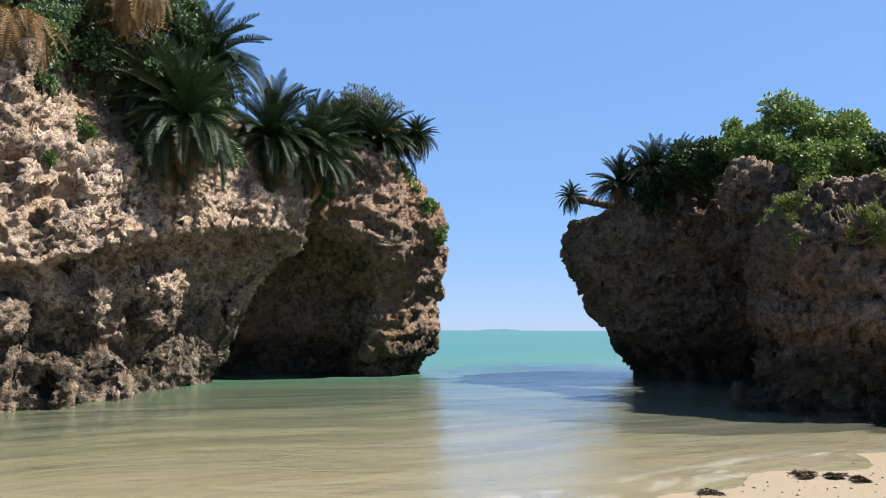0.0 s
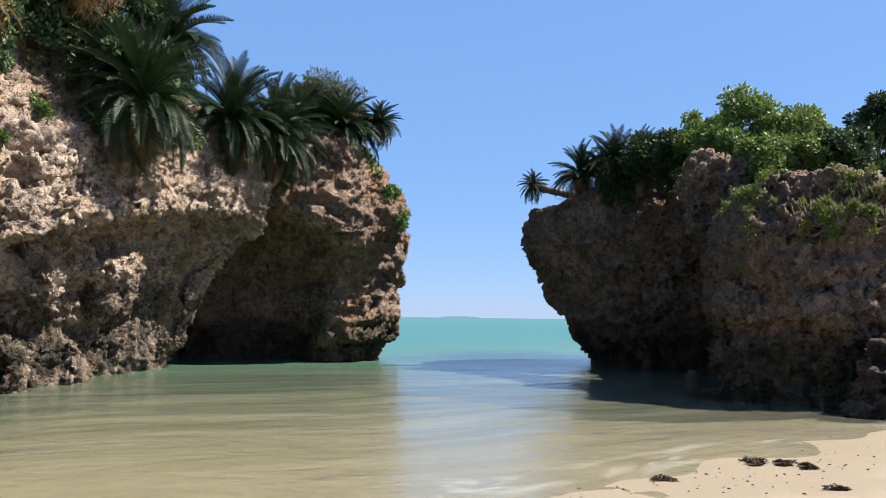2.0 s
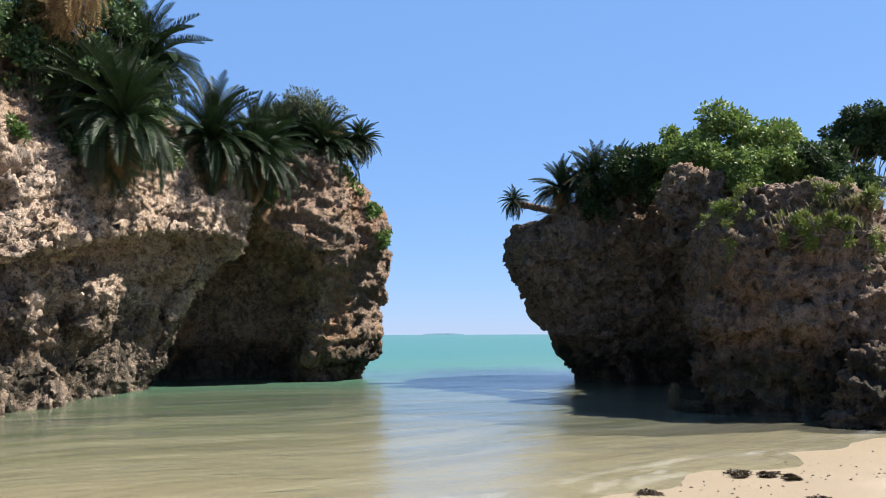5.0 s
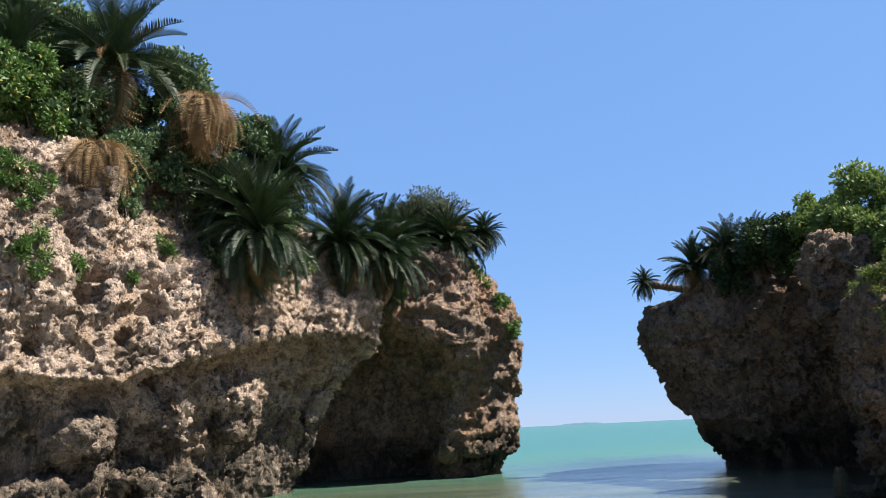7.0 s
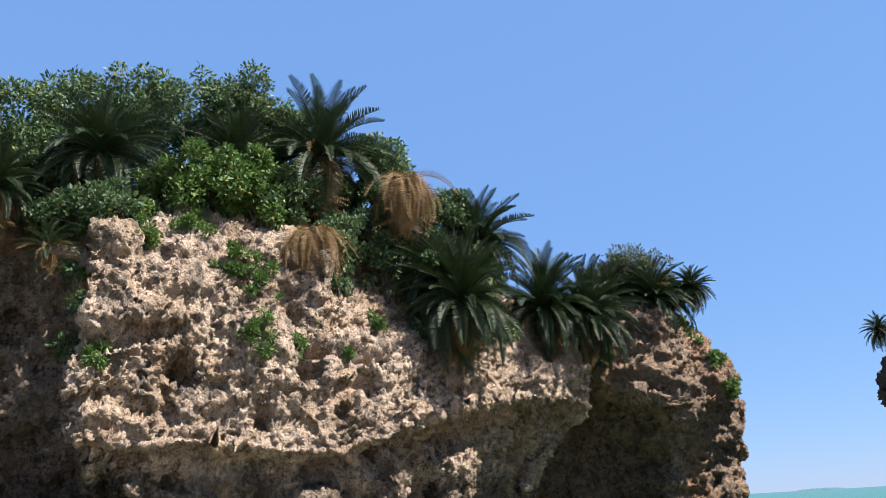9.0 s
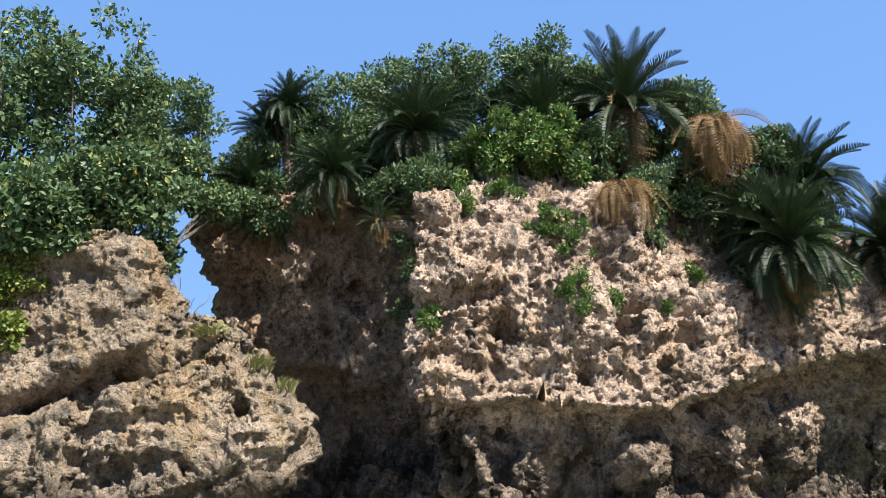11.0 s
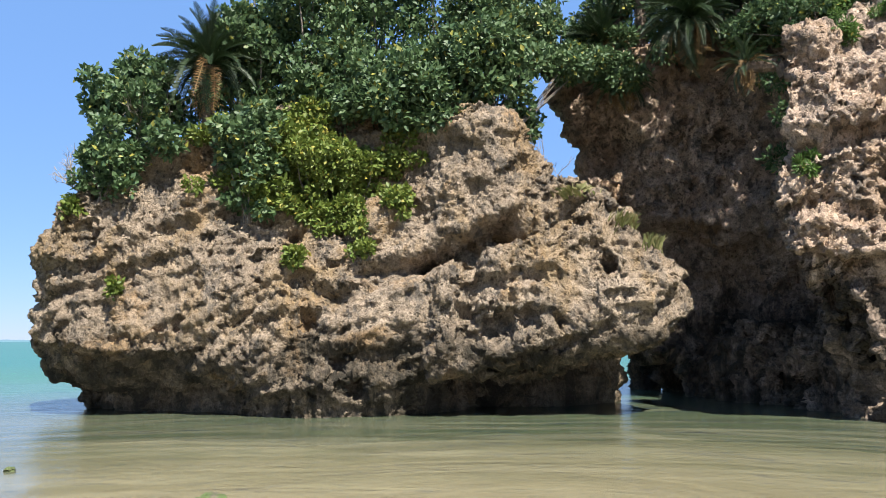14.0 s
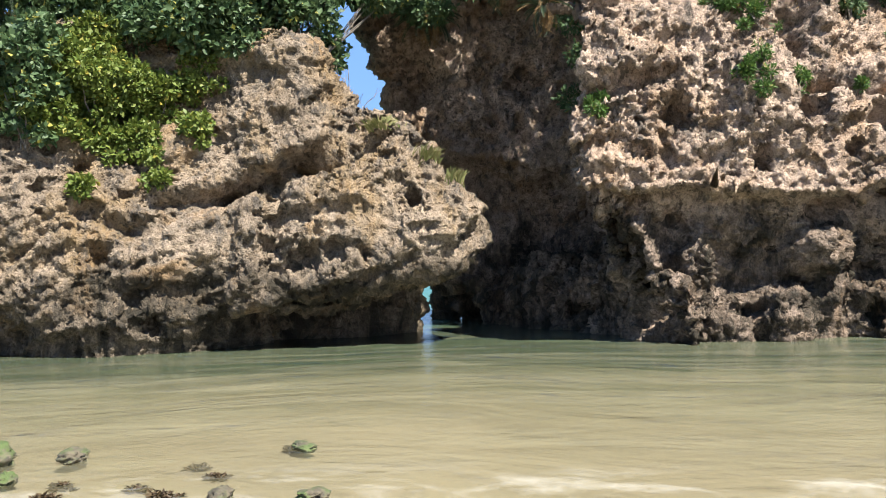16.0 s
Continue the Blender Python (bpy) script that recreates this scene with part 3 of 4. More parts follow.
MUSHROOM_KNOLLS = [(7.7, 21.2, 4.9, 0.65, 1.25), (8.3, 20.8, 5.0, 0.55, 1.0), (8.3, 17.6, 4.6, 0.6, 0.5), (9.2, 15.1, 0.4, 0.85, 1.0), (10.4, 15.3, 0.3, 0.7, 0.7)]
ISLET_CRACKS = [((-17.6, 5.9, 3.1), (-17.0, 7.2, 3.3), 0.2, 0.5), ((-17.0, 7.2, 3.3), (-15.9, 8.7, 4.0), 0.24, 0.9), ((-15.9, 8.7, 4.0), (-14.9, 10.1, 4.6), 0.18, 0.6),
                ((-16.4, 8.1, 3.3), (-15.9, 7.6, 1.6), 0.24, 0.6)]
ISLET_HOLES = [(-17.9, 4.8, 2.0, 0.24, 0.6), (-17.5, 5.7, 0.7, 0.26, 0.6), (-17.4, 5.3, 1.1, 0.16, 0.4), (-15.9, 8.3, 2.0, 0.26, 0.6), (-15.5, 8.9, 2.15, 0.17, 0.4), (-14.6, 9.2, 2.0, 0.13, 0.3),
               (-14.8, 10.6, 3.0, 0.15, 0.5), (-18.7, 4.7, 4.0, 0.2, 0.5), (-18.1, 5.4, 3.2, 0.15, 0.4), (-19.1, 4.1, 4.4, 0.18, 0.4), (-19.4, 2.2, 2.0, 0.15, 0.4)]
CLIFF_CRACKS = [((-9.5, 16.9, 3.0), (-8.6, 18.9, 3.1), 0.28, 0.9), ((-8.6, 18.9, 3.1), (-7.6, 22.0, 3.4), 0.25, 0.6), ((-10.6, 14.0, 5.6), (-11.9, 12.8, 5.2), 0.2, 0.5),
                ((-8.6, 16.4, 5.4), (-7.9, 18.6, 5.3), 0.2, 0.6), ((-8.9, 16.0, 7.2), (-8.8, 16.2, 6.2), 0.2, 0.7), ((-11.7, 13.7, 2.3), (-10.9, 14.8, 2.4), 0.1, 0.3)]
CLIFF_HOLES = [(-12.1, 13.5, 5.5, 0.25, 0.6), (-11.3, 14.8, 4.7, 0.3, 0.8), (-8.9, 16.4, 4.8, 0.32, 0.8), (-9.8, 15.7, 0.75, 0.2, 0.5), (-9.0, 16.4, 0.75, 0.2, 0.5), (-8.4, 17.7, 0.5, 0.24, 0.6),
               (-9.3, 15.4, 3.8, 0.25, 0.6), (-8.0, 17.7, 4.6, 0.34, 0.6), (-8.1, 16.9, 3.95, 0.18, 0.5), (-20.0, 14.0, 7.0, 0.8, 1.2), (-16.7, 15.6, 6.9, 0.5, 0.8)]

rock("islet_rock", "pale pitted limestone islet undercut by the sea", [rock_body(LEFT_ISLET, 7.6), slab_body(ISLET_SLAB, 0.9, 5.4)], ISLET_KNOLLS, 100, ISLET_ROCK, 0.05, lump=0.26, pits=0.1, strata=0.22, dip=(0.0, -0.33), cracks=ISLET_CRACKS, holes=ISLET_HOLES)
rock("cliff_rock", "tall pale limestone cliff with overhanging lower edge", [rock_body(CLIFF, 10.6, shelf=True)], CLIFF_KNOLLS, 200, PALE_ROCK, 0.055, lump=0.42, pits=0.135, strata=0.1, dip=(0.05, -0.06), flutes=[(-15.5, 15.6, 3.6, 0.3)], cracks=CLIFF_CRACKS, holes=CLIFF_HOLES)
rock("headland_rock", "brown limestone headland with dark tidal notch", [rock_body(HEADLAND, 9.3, shelf=True)], [], 300, HEADLAND_ROCK, 0.085)
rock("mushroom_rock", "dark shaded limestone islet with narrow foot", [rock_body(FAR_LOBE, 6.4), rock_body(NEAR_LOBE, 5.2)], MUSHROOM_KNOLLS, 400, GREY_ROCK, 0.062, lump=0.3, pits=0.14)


# ---- plants ----
from mathutils import kdtree

rng = np.random.default_rng(7)


def top_of(x, y):
    """Height of the highest rock under a place, or of the sand."""
    best = float(shore_height(np.array(x), np.array(y)))
    for ob in ROCKS:
        hit, at, _, _ = ob.ray_cast((x, y, 30.0), (0, 0, -1))
        if hit:
            best = max(best, at.z)
    return best


def rock_points():
    """A search tree over the skins of all the rocks, with the way out at each point."""
    places, ways = [], []
    for ob in ROCKS:
        n = len(ob.data.vertices)
        co, no = np.empty(n * 3), np.empty(n * 3)
        ob.data.vertices.foreach_get("co", co)
        ob.data.vertex_normals.foreach_get("vector", no)
        places.append(co.reshape(-1, 3)[::3])
        ways.append(no.reshape(-1, 3)[::3])
    places, ways = np.concatenate(places), np.concatenate(ways)
    tree = kdtree.KDTree(len(places))
    for i, q in enumerate(places.tolist()):
        tree.insert(q, i)
    tree.balance()
    return tree, ways


ROCK_TREE, ROCK_WAYS = rock_points()


def nearest_rock(p):
    """The nearest point of any rock to p, and the way out of the rock there."""
    at, i, _ = ROCK_TREE.find(p)
    return at.copy(), Vector(ROCK_WAYS[i])


def tube(path, radii, sides=6):
    """A tapered stem along a path of points."""
    verts, faces = [], []
    path = [Vector(q) for q in path]
    for i, q in enumerate(path):
        way = (path[min(i + 1, len(path) - 1)] - path[max(i - 1, 0)]).normalized()
        side = way.orthogonal().normalized()
        other = way.cross(side)
        for s in range(sides):
            a = 2 * math.pi * s / sides
            verts.append(tuple(q + (side * math.cos(a) + other * math.sin(a)) * radii[i]))
        if i:
            b = (i - 1) * sides
            faces += [(b + s, b + (s + 1) % sides, b + sides + (s + 1) % sides, b + sides + s) for s in range(sides)]
    faces.append(tuple(range(sides))[::-1])
    faces.append(tuple(range(len(verts) - sides, len(verts))))
    return verts, faces


def joined(pieces):
    verts, faces = [], []
    for v, f in pieces:
        faces += [tuple(i + len(verts) for i in q) for q in f]
        verts += list(v)
    return verts, faces


def frond_mesh(name, seed, droop, material, pairs=46):
    """One cycad leaf of unit length along +x, arching down, with two rows of narrow leaflets."""
    r = np.random.default_rng(seed)
    verts, faces = [], []
    spine = []
    for i in range(9):
        f = i / 8
        spine.append(Vector((f * (1 - 0.25 * droop * f), 0.03 * math.sin(3 * f + seed), 0.30 * f * (1 - f) - droop * 0.55 * f * f)))
    v, fc = tube(spine, [0.012 - 0.009 * i / 8 for i in range(9)], 4)
    verts += v
    faces += fc
    for i in range(pairs):
        f = 0.12 + 0.88 * i / (pairs - 1)
        k = min(int(f * 8), 7)
        base = spine[k].lerp(spine[k + 1], f * 8 - k)
        way = (spine[k + 1] - spine[k]).normalized()
        up = Vector((-way.z, 0, way.x))
        length = 0.14 * math.sin(math.pi * min(0.16 + 0.84 * f, 0.985)) ** 0.6 + 0.02
        for side in (-1, 1):
            j = r.uniform(-0.12, 0.12)
            out = (Vector((0, side, 0)) * 0.8 + way * (0.55 + j) + up * (0.55 + j)).normalized()
            tip = base + out * length - Vector((0, 0, 0.05 * length))
            half = base.lerp(tip, 0.5) + up * 0.012
            wide = way * 0.007
            n = len(verts)
            verts += [tuple(base - wide), tuple(base + wide), tuple(half + wide), tuple(tip), tuple(half - wide)]
            faces += [(n, n + 1, n + 2, n + 4), (n + 4, n + 2, n + 3)]
    me = bpy.data.meshes.new(name)
    me.from_pydata(verts, [], faces)
    me.materials.append(material)
    return me


GREEN_FRONDS = [frond_mesh("frond", 1 + i, d, FROND) for i, d in enumerate((0.2, 0.4, 0.65, 0.9))]
DRY_FRONDS = [frond_mesh("frond", 21 + i, d, DRY_FROND, 26) for i, d in enumerate((0.9, 1.2, 1.5))]


def cycad(x, y, z, reach, dry, label, base=None):
    """A cycad whose crown sits at x, y, z: a scaly trunk from the rock, a wheel of green fronds over hanging dry ones."""
    under = top_of(x, y)
    if z - 0.25 < under < z + 2.0 and under > z - 2.2:
        foot = Vector((x, y, under))
        z = max(z, under + 0.15)
    elif under > z - 3.0:
        foot = Vector((x, y, under))
    else:
        foot, _ = nearest_rock((x, y, z - 0.3))
    if base:
        foot = Vector((*base, top_of(*base)))
    thing = new("cycad", None)
    thing.location = foot
    crown = Vector((x, y, z))
    off = crown - foot
    n = 9
    path = [off * (i / n) - Vector((0, 0, 0.25 if i == 0 else 0)) for i in range(n + 1)]
    v, f = tube(path, [(0.32 if dry > 0.9 else 0.15) * (0.75 + 0.1 * reach) * (1.0 + 0.18 * (i % 2)) for i in range(n + 1)], 10)
    scales = [(v, f)]
    steps = max(3, int(off.length / 0.09))
    for i in range(steps):
        at = off * ((i + 0.5) / steps)
        for k in range(7):
            a = k * 0.9 + i * 0.55
            out = Vector((math.cos(a), math.sin(a), 0))
            q = at + out * 0.13
            side = Vector((-out.y, out.x, 0)) * 0.035
            scales.append(([tuple(q - side), tuple(q + side), tuple(q + out * 0.07 + Vector((0, 0, 0.07))), tuple(q + Vector((0, 0, 0.05)))], [(0, 1, 2), (1, 3, 2), (3, 0, 2)]))
    mesh_object("trunk", *joined(scales), TRUNK, thing, False)
    turn = rng.uniform(0, 6.28)
    total = 112 if reach > 0.8 else 64
    for i in range(total):
        h = (i + 0.5) / total
        brown = rng.random() < (dry + 0.3 * (h > 0.75) if h > 0.55 else dry * 0.4 - 0.1)
        rise = 86 - 150 * h ** 0.9 - (25 if brown else 0) + rng.uniform(-12, 12)
        if dry > 0.9:
            brown, rise = True, 5 - 82 * h + rng.uniform(-10, 10)
        if brown:
            me = DRY_FRONDS[rng.integers(3)]
        else:
            me = GREEN_FRONDS[min(3, int(h * 3.2 + rng.uniform(0, 0.9)))]
        frond = new("frond", me)
        frond.parent = thing
        size = reach * rng.uniform(0.75, 1.15) * (0.85 if brown else 1.0)
        frond.matrix_basis = Matrix.Translation(off) @ pose(0, 0, 0, 0, 0, math.degrees(turn + i * 2.399)) @ pose(0, 0, 0, rng.uniform(-14, 14), -rise, 0) @ Matrix.Diagonal((size, size, size, 1))
    tagged(thing, label, "cycad", "cycads on the rocks")
    return thing


def leaf_cloud(centres, radii, count, size, r, up=0.5, ratio=0.5):
    """Many small folded leaves round the centres of clumps."""
    k = r.choice(len(centres), count, p=radii**2 / np.sum(radii**2))
    d = r.normal(size=(count, 3))
    d /= np.linalg.norm(d, axis=1)[:, None]
    rad = radii[k] * np.clip(r.normal(0.82, 0.2, count), 0.1, 1.25)
    p = centres[k] + d * rad[:, None] * (1, 1, 0.85)
    way = d * 0.7 + r.normal(size=(count, 3)) * 0.6 + (0, 0, up * 0.3)
    way /= np.linalg.norm(way, axis=1)[:, None]
    face = d + r.normal(size=(count, 3)) * 0.5 + (0, 0, up)
    side = np.cross(way, face)
    side /= np.linalg.norm(side, axis=1)[:, None] + 1e-9
    top = np.cross(side, way)
    ln = (size * r.uniform(0.65, 1.25, count))[:, None]
    wd = ln * ratio * 0.5
    v = np.stack([p, p + way * ln * 0.5 + side * wd + top * ln * 0.07, p + way * ln - top * ln * 0.06, p + way * ln * 0.5 - side * wd + top * ln * 0.07], 1).reshape(-1, 3)
    i = np.arange(count)[:, None] * 4
    faces = np.concatenate([i + (0, 1, 2), i + (0, 2, 3)], 1).reshape(-1, 3)
    return v, faces


def quick_mesh(name, verts, tris, material):
    me = bpy.data.meshes.new(name)
    me.vertices.add(len(verts))
    me.vertices.foreach_set("co", np.asarray(verts, np.float32).ravel())
    me.loops.add(len(tris) * 3)
    me.loops.foreach_set("vertex_index", np.asarray(tris, np.int32).ravel())
    me.polygons.add(len(tris))
    me.polygons.foreach_set("loop_start", np.arange(len(tris)) * 3)
    me.update(calc_edges=True)
    me.validate()
    me.materials.append(material)
    return me


def bush(x, y, z, reach, flat, material, label, leaf=0.14, thick=1.0, kind="bush", bare=6, wall=False, ratio=0.5, skirt=True, low=1.0):
    """A shrub whose crown is centred at x, y, z: stems from the rock, and clumps of leaves with gaps between them."""
    r = np.random.default_rng(int(abs(x * 131 + y * 517 + z * 71) * 10) % 99991)
    centre = Vector((x, y, z))
    foot, out = nearest_rock(centre)
    if not wall and skirt:
        under = top_of(x, y)
        if z - reach * flat - 4.5 < under < z + reach * flat:
            foot = Vector((x, y, under))
    thing = new(kind, None)
    thing.location = foot
    if wall:
        # a creeper that follows the face of the rock
        side = out.orthogonal().normalized()
        other = out.cross(side)
        n = max(6, int(26 * reach))
        centres = []
        for _ in range(n):
            a, f = r.uniform(0, 6.28), abs(r.normal(0, 0.5)) * reach
            q = foot + side * math.cos(a) * f + other * math.sin(a) * f + out * 0.2
            at, lift = nearest_rock(q)
            centres.append(at + lift * r.uniform(0.02, 0.12) + Vector((0, 0, r.uniform(0, 0.15))) - foot)
        centres = np.array(centres)
        radii = low * np.clip(r.uniform(0.12, 0.3, n) * (0.4 + reach * 0.6), 0.06, 0.34)
    else:
        mid = np.array(centre - foot)
        n = max(9, int(12 + 24 * reach))
        d = r.normal(size=(n, 3))
        d /= np.linalg.norm(d, axis=1)[:, None]
        far = r.uniform(0.25, 1.0, n) ** 0.7
        centres = mid + d * far[:, None] * (reach, reach, reach * flat)
        radii = reach * min(1.0, 0.17 + 0.09 / reach) * r.uniform(0.45, 1.4, n)
        gap = mid[2] - reach * flat * 0.6
        if gap > 0.2 and skirt:
            k = int(4 + 7 * gap / max(reach, 0.4))
            low = np.column_stack([mid[0] + r.normal(size=k) * reach * 0.5, mid[1] + r.normal(size=k) * reach * 0.5, r.uniform(0.0, gap, k)])
            centres = np.concatenate([centres, low])
            radii = np.concatenate([radii, reach * r.uniform(0.2, 0.38, k)])
    count = int(thick * 1.7 * np.sum(4 * math.pi * radii**2) / (leaf * leaf * ratio * 0.6))
    v, f = leaf_cloud(centres, radii, min(count, 10000), leaf, r, ratio=ratio)
    crown = new("crown", quick_mesh("crown", v, f, material))
    crown.parent = thing
    stems = []
    for c in centres[: bare + 4]:
        start = Vector((r.normal() * 0.05, r.normal() * 0.05, -0.12))
        end = Vector(c)
        bendy = start.lerp(end, 0.5) + Vector((r.normal(), r.normal(), r.normal())) * 0.12 * reach
        w = 0.008 + 0.018 * reach
        stems.append(tube([start, bendy, end, end + (end - bendy) * 0.15], [w, w * 0.7, w * 0.4, w * 0.12], 5))
    mesh_object("stem", *joined(stems), TWIG, thing, False)
    tagged(thing, label, kind)
    return thing


def blades(x, y, z, reach, material, label, count=160, length=0.3):
    """A tuft of grass on a ledge."""
    r = np.random.default_rng(int(abs(x * 91 + y * 37) * 100) % 99991)
    foot, out = nearest_rock((x, y, z))
    thing = new("grass_tuft", None)
    thing.location = foot
    v, f = [], []
    for _ in range(count):
        base = Vector((r.normal() * reach * 0.45, r.normal() * reach * 0.45, 0))
        near, _n = nearest_rock(foot + base)
        base = near - foot
        way = (Vector((r.normal() * 0.45, r.normal() * 0.45, 0.9)) + out * 0.5).normalized()
        ln = length * r.uniform(0.5, 1.2)
        tip = base + way * ln + out * 0.3 * ln - Vector((0, 0, 0.25 * ln))
        side = way.orthogonal().normalized() * 0.012
        half = base.lerp(tip, 0.55) + Vector((0, 0, 0.12 * ln))
        n = len(v)
        v += [tuple(base - side), tuple(base + side), tuple(half + side * 0.8), tuple(half - side * 0.8), tuple(tip)]
        f += [(n, n + 1, n + 2, n + 3), (n + 3, n + 2, n + 4)]
    tagged(mesh_object("blade", v, f, material, thing, False), kind="stuff")
    tagged(thing, label, "grass")


def bare_shrub(x, y, z, reach, label):
    """A leafless shrub: forking grey twigs."""
    r = np.random.default_rng(int(abs(x * 57 + y * 29) * 100) % 99991)
    foot, _ = nearest_rock((x, y, z))
    under = top_of(x, y)
    if abs(under - z) < 2.5:
        foot = Vector((x, y, under))
    thing = new("bare_shrub", None)
    thing.location = foot

    def fork(start, way, length, thick, depth, pieces):
        mid = start + way * length * 0.5 + Vector(r.normal(size=3)) * 0.06 * length
        end = start + way * length
        pieces.append(tube([start, mid, end], [thick, thick * 0.8, thick * 0.55], 5))
        if depth:
            for _ in range(3):
                turn = (way + Vector(r.normal(size=3)) * 0.45 + Vector((0, 0, 0.1))).normalized()
                fork(end if r.random() < 0.7 else mid, turn, length * r.uniform(0.55, 0.8), thick * 0.55, depth - 1, pieces)

    for _ in range(4):
        pieces = []
        way = Vector((r.normal() * 0.6, r.normal() * 0.6, 1.0)).normalized()
        fork(Vector((r.normal() * 0.06, r.normal() * 0.06, -0.1)), way, reach * 0.5, 0.026 * (0.5 + reach * 0.5), 3, pieces)
        mesh_object("branch", *joined(pieces), PALE_TWIG, thing, False)
    tagged(thing, label, "shrub")


CLIFF_CYCADS = [
    (-9.9, 19.1, 11.2, 1.9, 0.4),
    (-7.9, 20.3, 10.6, 1.6, 0.95),
    (-6.7, 23.0, 9.2, 1.62, 0.12),
    (-6.5, 20.5, 6.9, 1.68, 0.12),
    (-14.5, 15.8, 10.9, 1.59, 0.2),
    (-15.8, 13.9, 9.5, 1.22, 0.25),
    (-18.5, 14.5, 12.5, 1.05, 0.1),
    (-19.3, 14.3, 11.8, 1.06, 0.1),
    (-9.1, 17.1, 8.3, 1.2, 0.91),
    (-19.1, 13.6, 8.9, 1.17, 0.6),
    (-5.5, 26.0, 7.5, 1.8, 0.15),
    (-4.3, 27.4, 7.5, 1.75, 0.2),
    (-12.4, 16.3, 9.4, 1.11, 0.5),
    (-7.3, 20.8, 7.7, 1.24, 0.1),
    (-13.0, 12.9, 7.3, 0.58, 0.5),
    (-12.1, 18.4, 11.2, 1.46, 0.15),
]
HEADLAND_CYCADS = [
    (-2.3, 30.5, 7.9, 1.45, 0.3),
    (-3.9, 30.6, 8.3, 1.4, 0.1),
]
ISLET_CYCADS = [
    (-17.9, 13.3, 8.4, 0.85, 0.65),
    (-20.3, 2.9, 8.3, 1.28, 0.4),
]
MUSHROOM_CYCADS = [
    (7.0, 27.2, 6.8, 1.15, 0.85),
    (6.0, 27.9, 6.5, 1.05, 0.75),
    (6.7, 27.7, 6.7, 0.9, 0.4),
    (7.6, 26.4, 6.9, 0.9, 0.5),
]
ISLET_BUSHES = [
    (-20.8, 5.6, 10.2, 1.88, 0.9),
    (-21.2, 7.5, 11.4, 2.24, 0.9),
    (-20.4, 9.6, 11.9, 2.18, 1.0),
    (-21.1, 4.0, 9.2, 1.39, 0.8),
    (-18.6, 7.4, 7.7, 1.56, 0.8),
    (-17.7, 9.3, 8.4, 1.36, 0.8),
    (-19.9, 5.9, 8.0, 1.62, 0.8),
    (-21.0, 1.2, 7.6, 1.11, 1.0),
    (-20.5, 0.6, 5.7, 0.64, 0.8),
    (-19.2, 3.7, 6.5, 0.82, 0.7),
    (-18.1, 7.5, 7.2, 1.10, 0.7),
]
BRIDGE_BUSHES = [
    (-18.0, 12.7, 8.9, 0.75, 0.5),
    (-18.3, 11.8, 9.0, 0.7, 0.5),
    (-17.6, 13.2, 8.4, 0.5, 0.5),
    (-17.3, 11.2, 8.3, 0.55, 0.5),
    (-17.6, 10.5, 8.6, 0.6, 0.5),
    (-18.4, 10.6, 9.6, 1.1, 0.8),
    (-19.3, 10.6, 11.2, 1.63, 0.9),
]
ISLET_CLIMBERS = [
    (-18.9, 5.2, 5.9, 0.85, 0.8),
    (-18.5, 6.2, 5.7, 0.65, 0.8),
    (-19.3, 4.2, 6.2, 0.75, 0.8),
    (-19.6, 5.2, 6.9, 0.8, 0.7),
]
ISLET_VINES = [
    (-18.4, 4.3, 5.9, 1.12, 0.7),
    (-17.9, 5.2, 5.1, 0.77, 0.7),
    (-18.9, 3.5, 6.3, 0.80, 0.7),
    (-17.6, 6.7, 6.0, 0.78, 0.6),
    (-19.1, 4.2, 5.9, 1.22, 0.7),
    (-18.3, 5.2, 5.2, 0.92, 0.6),
    (-19.8, 3.2, 6.2, 0.83, 0.6),
    (-17.4, 6.7, 4.8, 0.51, 0.6),
    (-17.8, 5.4, 4.5, 0.51, 0.5),
    (-18.4, 3.7, 5.0, 0.58, 0.5),
    (-17.2, 5.8, 3.7, 0.35, 0.5),
    (-17.9, 4.5, 3.9, 0.38, 0.5),
    (-20.5, -0.1, 4.6, 0.31, 0.5),
    (-19.8, 0.8, 2.9, 0.22, 0.6),
]
CLIFF_BUSHES = [
    (-10.2, 20.4, 10.6, 1.00, 0.8),
    (-9.7, 19.5, 9.0, 0.75, 0.8),
    (-9.2, 18.6, 8.7, 0.5, 0.7),
    (-7.1, 21.9, 7.9, 0.97, 0.8),
    (-20.4, 13.7, 10.3, 0.70, 0.9),
    (-17.7, 16.2, 12.9, 1.44, 0.9),
    (-17.1, 17.6, 13.6, 1.39, 0.9),
    (-15.5, 18.3, 13.6, 1.36, 0.8),
    (-13.9, 18.9, 13.5, 1.52, 0.9),
    (-12.4, 19.4, 13.1, 1.39, 0.9),
    (-11.6, 19.9, 12.8, 1.04, 0.9),
    (-7.4, 22.3, 10.0, 1.02, 0.8),
    (-8.7, 21.7, 9.2, 1.0, 0.8),
    (-7.4, 23.4, 8.6, 1.0, 0.8),
    (-19.4, 14.2, 10.7, 1.04, 0.9),
    (-18.4, 15.4, 11.7, 1.23, 0.8),
    (-16.4, 16.1, 11.2, 1.18, 0.8),
    (-8.7, 20.7, 11.5, 0.91, 0.8),
    (-10.7, 18.1, 9.6, 1.22, 0.8),
    (-13.4, 15.5, 9.0, 1.03, 0.6),
    (-14.6, 14.8, 9.1, 0.75, 0.7),
]
